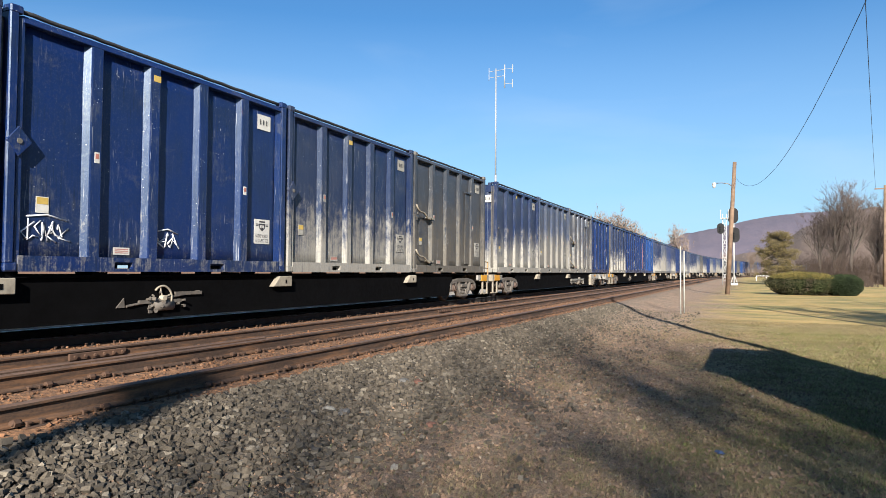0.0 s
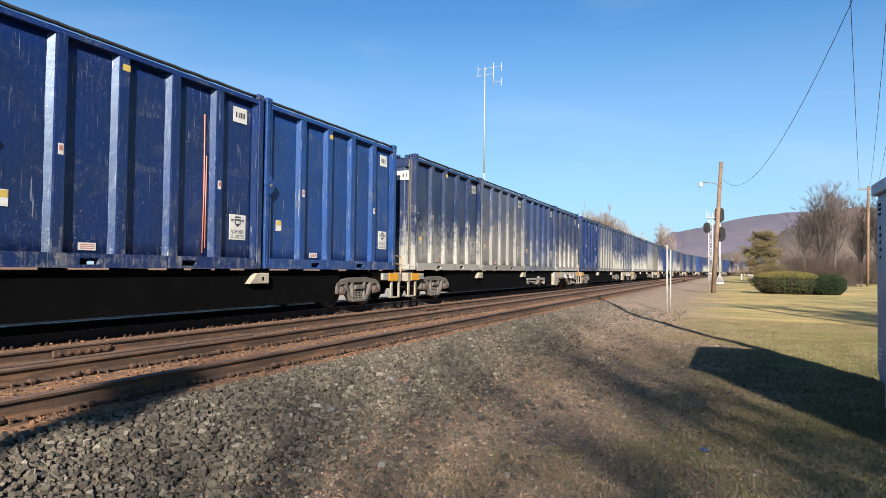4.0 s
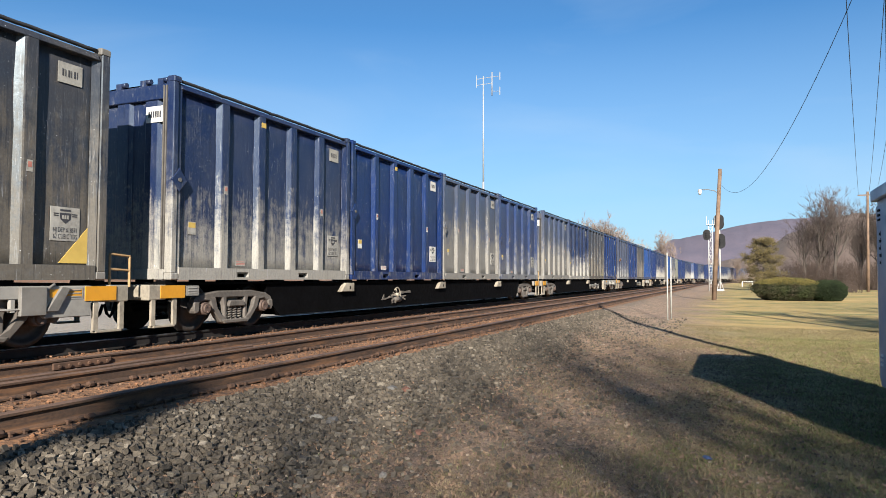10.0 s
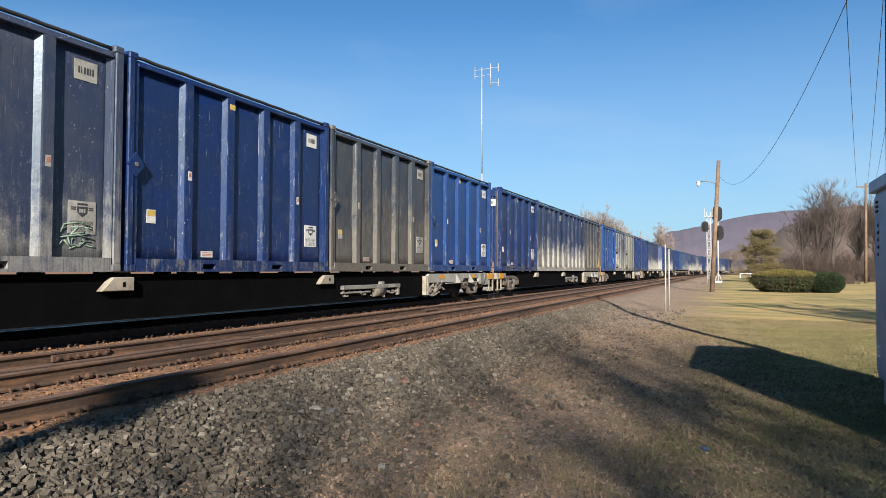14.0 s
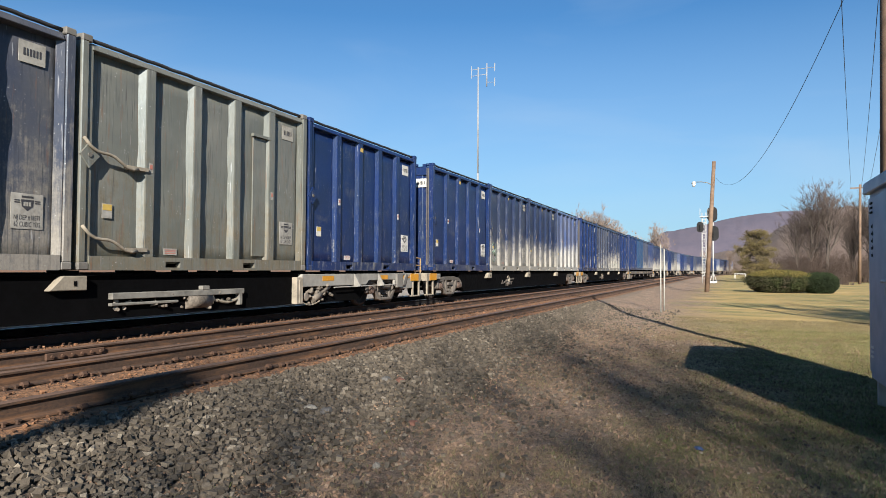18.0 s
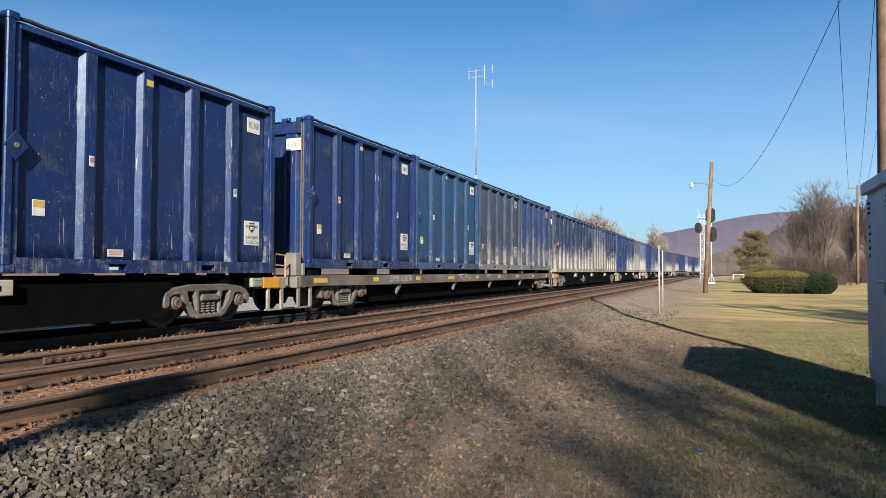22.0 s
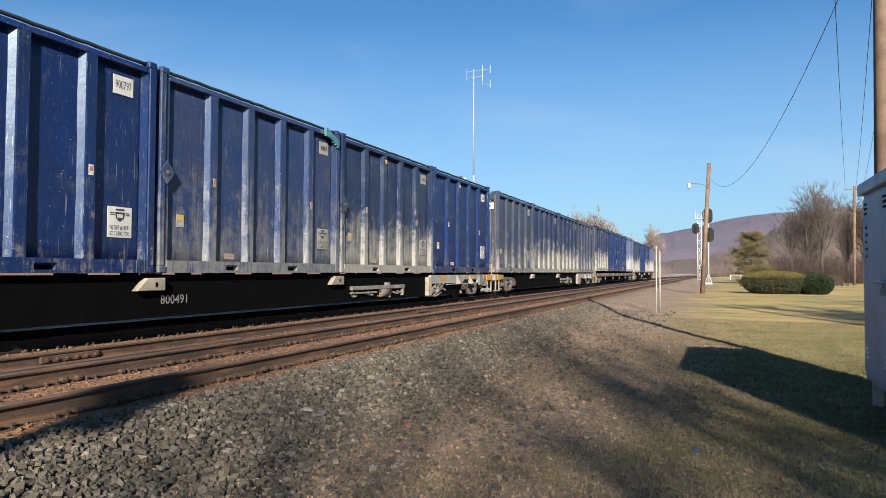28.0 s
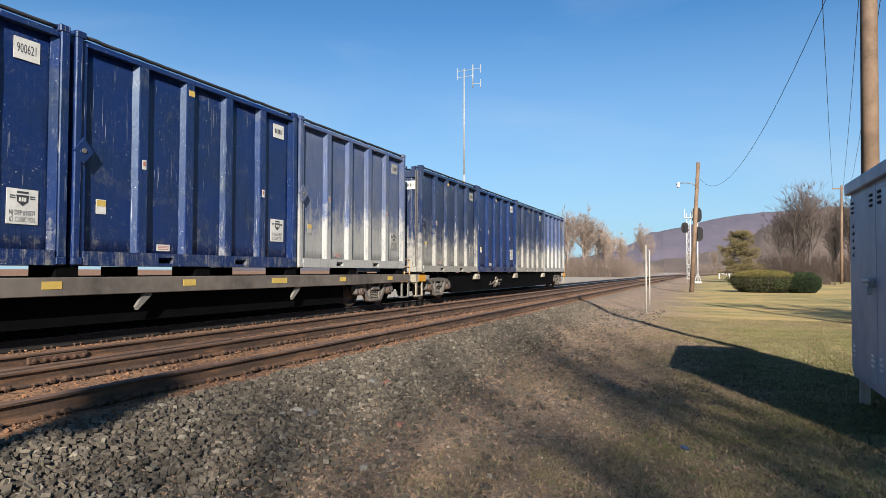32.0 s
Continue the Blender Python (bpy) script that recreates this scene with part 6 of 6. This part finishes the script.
# ---- loose stones, grass and litter on the ground ----
def scatter(name, label, category, count, spots, material, sizes, flat, seed):
    """Uneven little stones, one mesh: eight jittered corners each."""
    rs = np.random.RandomState(seed)
    xy = spots(rs, count)
    n = len(xy)
    z = np.array([ground_z(x, y) for x, y in xy])
    corner = np.array([(x, y, w) for w in (-1, 1) for y in (-1, 1) for x in (-1, 1)], float)
    r = rs.uniform(sizes[0], sizes[1], n) * rs.uniform(0.6, 1.0, n)
    v = corner[None] * rs.uniform(0.45, 1.0, (n, 8, 3)) * r[:, None, None]
    v *= np.stack([rs.uniform(0.7, 1.3, n), rs.uniform(0.6, 1.1, n), rs.uniform(0.5, 0.9, n) * flat], 1)[:, None]
    a, b = rs.uniform(0, 2 * np.pi, n), rs.uniform(-1.3, 1.3, n)
    ca, sa, cb, sb = np.cos(a)[:, None], np.sin(a)[:, None], np.cos(b)[:, None], np.sin(b)[:, None]
    y1, z1 = v[..., 1] * cb - v[..., 2] * sb, v[..., 1] * sb + v[..., 2] * cb
    x2, y2 = v[..., 0] * ca - y1 * sa, v[..., 0] * sa + y1 * ca
    v = np.stack([x2 + xy[:, :1], y2 + xy[:, 1:2], z1 + (z + r * rs.uniform(0.1, 0.9, n) * flat)[:, None]], -1).reshape(-1, 3)
    quad = np.array(((0, 2, 3, 1), (4, 5, 7, 6), (0, 1, 5, 4), (2, 6, 7, 3), (0, 4, 6, 2), (1, 3, 7, 5)))
    f = (np.arange(n)[:, None, None] * 8 + quad[None]).reshape(-1, 4)
    me = bpy.data.meshes.new(name)
    me.from_pydata(v.tolist(), [], f.tolist())
    me.materials.append(material)
    tagged(new(name, me), label, category, kind="stuff")


def stone_material(name, dark, light, odd):
    n = Nodes(name)
    r = n.node("ShaderNodeNewGeometry").outputs["Random Per Island"]
    c = n.mix(r, dark, light)
    c = n.mix(n.rng(r, 0.93, 0.95, 0, 0.8), c, odd)
    p = n.place()
    f = n.noise(p, 55, 5, 0.7)
    c = n.mix(n.rng(f, 0.35, 0.7, 0, 0.5), c, dark)
    return n.done(c, 0.9, 0, f, 0.006, 0.6)


def shoulder(rs, count):
    """Stones lying side by side near the ties, thinning out towards the soil."""
    out = []
    for gap, y0, y1 in ((0.050, 1.5, 11.0), (0.07, 11.0, 28.0)):
        for j in range(int((y1 - y0) / gap)):
            for i in range(int(3.4 / gap)):
                x = -4.88 + (i + 0.5 * (j % 2) + 0.42 * rs.uniform(-1, 1)) * gap
                y = y0 + (j + 0.42 * rs.uniform(-1, 1)) * gap
                edge = -2.7 + 0.55 * noise.noise((x * 0.7, y * 0.35, 2.0)) + (0.25 if y < 5 else -0.06 * (y - 5))
                if rs.rand() < min(0.97, max(0.06, (edge - x) / 0.7)):
                    out.append((x, y))
    return np.array(out)


def sprinkle(rs, count):
    """Odd smaller stones on top of the rest."""
    out = []
    while len(out) < count:
        x, y = -4.88 + 3.3 * rs.rand() ** 1.1, 1.5 + 26 * rs.rand() ** 1.7
        if rs.rand() < min(1, max(0.05, (-2.6 - x) / 0.9)):
            out.append((x, y))
    return np.array(out)


BALLAST = stone_material("grey_ballast_stone", (0.035, 0.028, 0.02), (0.128, 0.104, 0.076), (0.205, 0.176, 0.137))
CLOD = stone_material("brown_clods_and_pebbles", (0.05, 0.034, 0.024), (0.27, 0.18, 0.118), (0.36, 0.30, 0.23))
RUST_BALLAST = stone_material("rust_stained_ballast", (0.05, 0.024, 0.012), (0.23, 0.108, 0.05), (0.20, 0.135, 0.09))
scatter("ballast_stones", "loose grey crushed-stone ballast on the shoulder", "ballast", None, shoulder, BALLAST, (0.025, 0.041), 1.1, 5)
scatter("ballast_chips", "smaller chips lying among the ballast", "ballast", 12000, sprinkle, BALLAST, (0.010, 0.024), 1.2, 8)
scatter("rusty_ballast", "rust-stained ballast between the rails", "ballast", 14000,
        lambda rs, c: np.stack([-13.0 + 8.1 * rs.rand(c), 1.0 + 34 * rs.rand(c) ** 1.5], 1), RUST_BALLAST, (0.010, 0.026), 1.0, 6)
scatter("soil_pebbles", "small pebbles and clods strewn over bare soil", "pebbles", 17000,
        lambda rs, c: np.stack([-3.6 + 4.4 * rs.rand(c) ** 1.2, 2.0 + 18 * rs.rand(c) ** 1.6], 1), CLOD, (0.007, 0.024), 0.8, 7)


def blades(name, label, count, spots, material, tall, seed, flat=1.0):
    rs = np.random.RandomState(seed)
    xy = spots(rs, count)
    n = len(xy)
    z = np.array([ground_z(x, y) for x, y in xy])
    a, lean, h, w = rs.uniform(0, 2 * np.pi, n), flat * rs.uniform(0.4, 2.2, n), rs.uniform(tall * 0.3, tall, n), rs.uniform(0.0025, 0.0065, n)
    base = np.stack([xy[:, 0], xy[:, 1], z - 0.004], 1)
    side = np.stack([np.cos(a) * w, np.sin(a) * w, 0 * a], 1)
    tip = base + np.stack([-np.sin(a) * lean * h, np.cos(a) * lean * h, h], 1)
    v = np.stack([base - side, base + side, tip], 1).reshape(-1, 3)
    me = bpy.data.meshes.new(name)
    me.from_pydata(v.tolist(), [], np.arange(3 * n).reshape(-1, 3).tolist())
    me.materials.append(material)
    tagged(new(name, me), label, "grass", kind="stuff")


def turf_spots(bare, far, reach):
    """Random spots in the turf: bare is how far the grass keeps off the line."""
    def spots(rs, count):
        out = []
        while len(out) < count:
            m = 4000
            for x, y, r in zip(-3.6 + 9.6 * rs.rand(m), 2.2 + far * rs.rand(m) ** reach, rs.rand(m)):
                k = noise.noise((x * 0.6, y * 0.5, 7.0)) + 0.6 * noise.noise((x * 2.6, y * 2.2, 3.0))
                if r < min(1, max(0.04, 0.5 + (x - bare) * 0.5 + 1.3 * k)):
                    out.append((x, y))
        return np.array(out[:count])
    return spots


STRAW = leaf_material("dry_grass_blades", (0.06, 0.042, 0.022), (0.35, 0.275, 0.16), (0.12, 0.10, 0.05))
THATCH = leaf_material("pale_dead_stems", (0.10, 0.065, 0.04), (0.50, 0.37, 0.23), (0.26, 0.17, 0.10))
GREEN_BLADE = leaf_material("green_grass_blades", (0.06, 0.085, 0.024), (0.22, 0.24, 0.085), (0.11, 0.125, 0.04))
blades("dry_grass", "short straw-coloured winter grass", 240000, turf_spots(-0.8, 22, 1.6), STRAW, 0.05, 9)
blades("green_grass", "thin green winter grass between the straw", 150000, turf_spots(0.6, 18, 1.5), GREEN_BLADE, 0.045, 19)
blades("thatch", "flat dead grass stems matted on the soil", 90000, turf_spots(-2.4, 17, 1.5), THATCH, 0.018, 29, 5.0)
DEAD_LEAF = leaf_material("dead_leaf_brown", (0.05, 0.034, 0.024), (0.30, 0.195, 0.13), (0.15, 0.10, 0.07))


def litter_spot(r):
    x, y = r.uniform(-4.0, 2.5), 2.5 + 16 * r.random() ** 1.5
    return Vector((x, y, ground_z(x, y) + 0.012))


tagged(new("leaf_litter", leaves("leaf_litter", random.Random(13), 12000, litter_spot, 0.021, DEAD_LEAF)), "scattered brown dead leaves", "leaves", kind="stuff")


def stone(label, x, y, r, color, seed, category="stone"):
    rng = random.Random(seed)
    bm = bmesh.new()
    bmesh.ops.create_icosphere(bm, subdivisions=2, radius=1.0)
    for v in bm.verts:
        k = 1 + 0.35 * noise.noise(v.co * 1.3 + Vector((seed, 0, 0)))
        v.co = Vector((v.co.x * r * k, v.co.y * r * 0.7 * k, v.co.z * r * 0.5 * k))
    ob = tagged(new(category.replace(" ", "_"), mesh("stone", bm, color)), label, category, "odd pieces on the verge")
    ob.matrix_world = pose(x, y, ground_z(x, y) + r * 0.25, rng.uniform(-12, 12), rng.uniform(-12, 12), rng.uniform(0, 180))


BRICK = plain("broken_red_brick", (0.14, 0.065, 0.045), 0.9, 0, 0.3, 20)
PALE = plain("pale_flat_stone", (0.23, 0.21, 0.175), 0.9, 0, 0.25, 20)
SLATE = plain("dark_slate_stone", (0.09, 0.085, 0.08), 0.9, 0, 0.3, 20)
BLUE_BIT = plain("faded_blue_plastic", (0.03, 0.06, 0.15), 0.5, 0, 0.2, 20)
stone("piece of broken red brick in the gravel", -3.86, 7.9, 0.08, BRICK, 1, "brick piece")
stone("flat dark slate beside a brick piece", -3.98, 7.75, 0.085, SLATE, 2)
stone("pale flat stone lying on the ballast", -3.9, 5.9, 0.08, PALE, 3)
stone("dark stone lying on the ballast", -3.75, 5.95, 0.08, SLATE, 4)
stone("scrap of faded blue plastic in the grass", -0.22, 6.55, 0.045, BLUE_BIT, 5, "plastic scrap")
stone("reddish broken stone on bare soil", -2.95, 6.35, 0.07, BRICK, 6)
stone("pale pebble on bare soil", -2.6, 4.9, 0.05, PALE, 7)


motions()
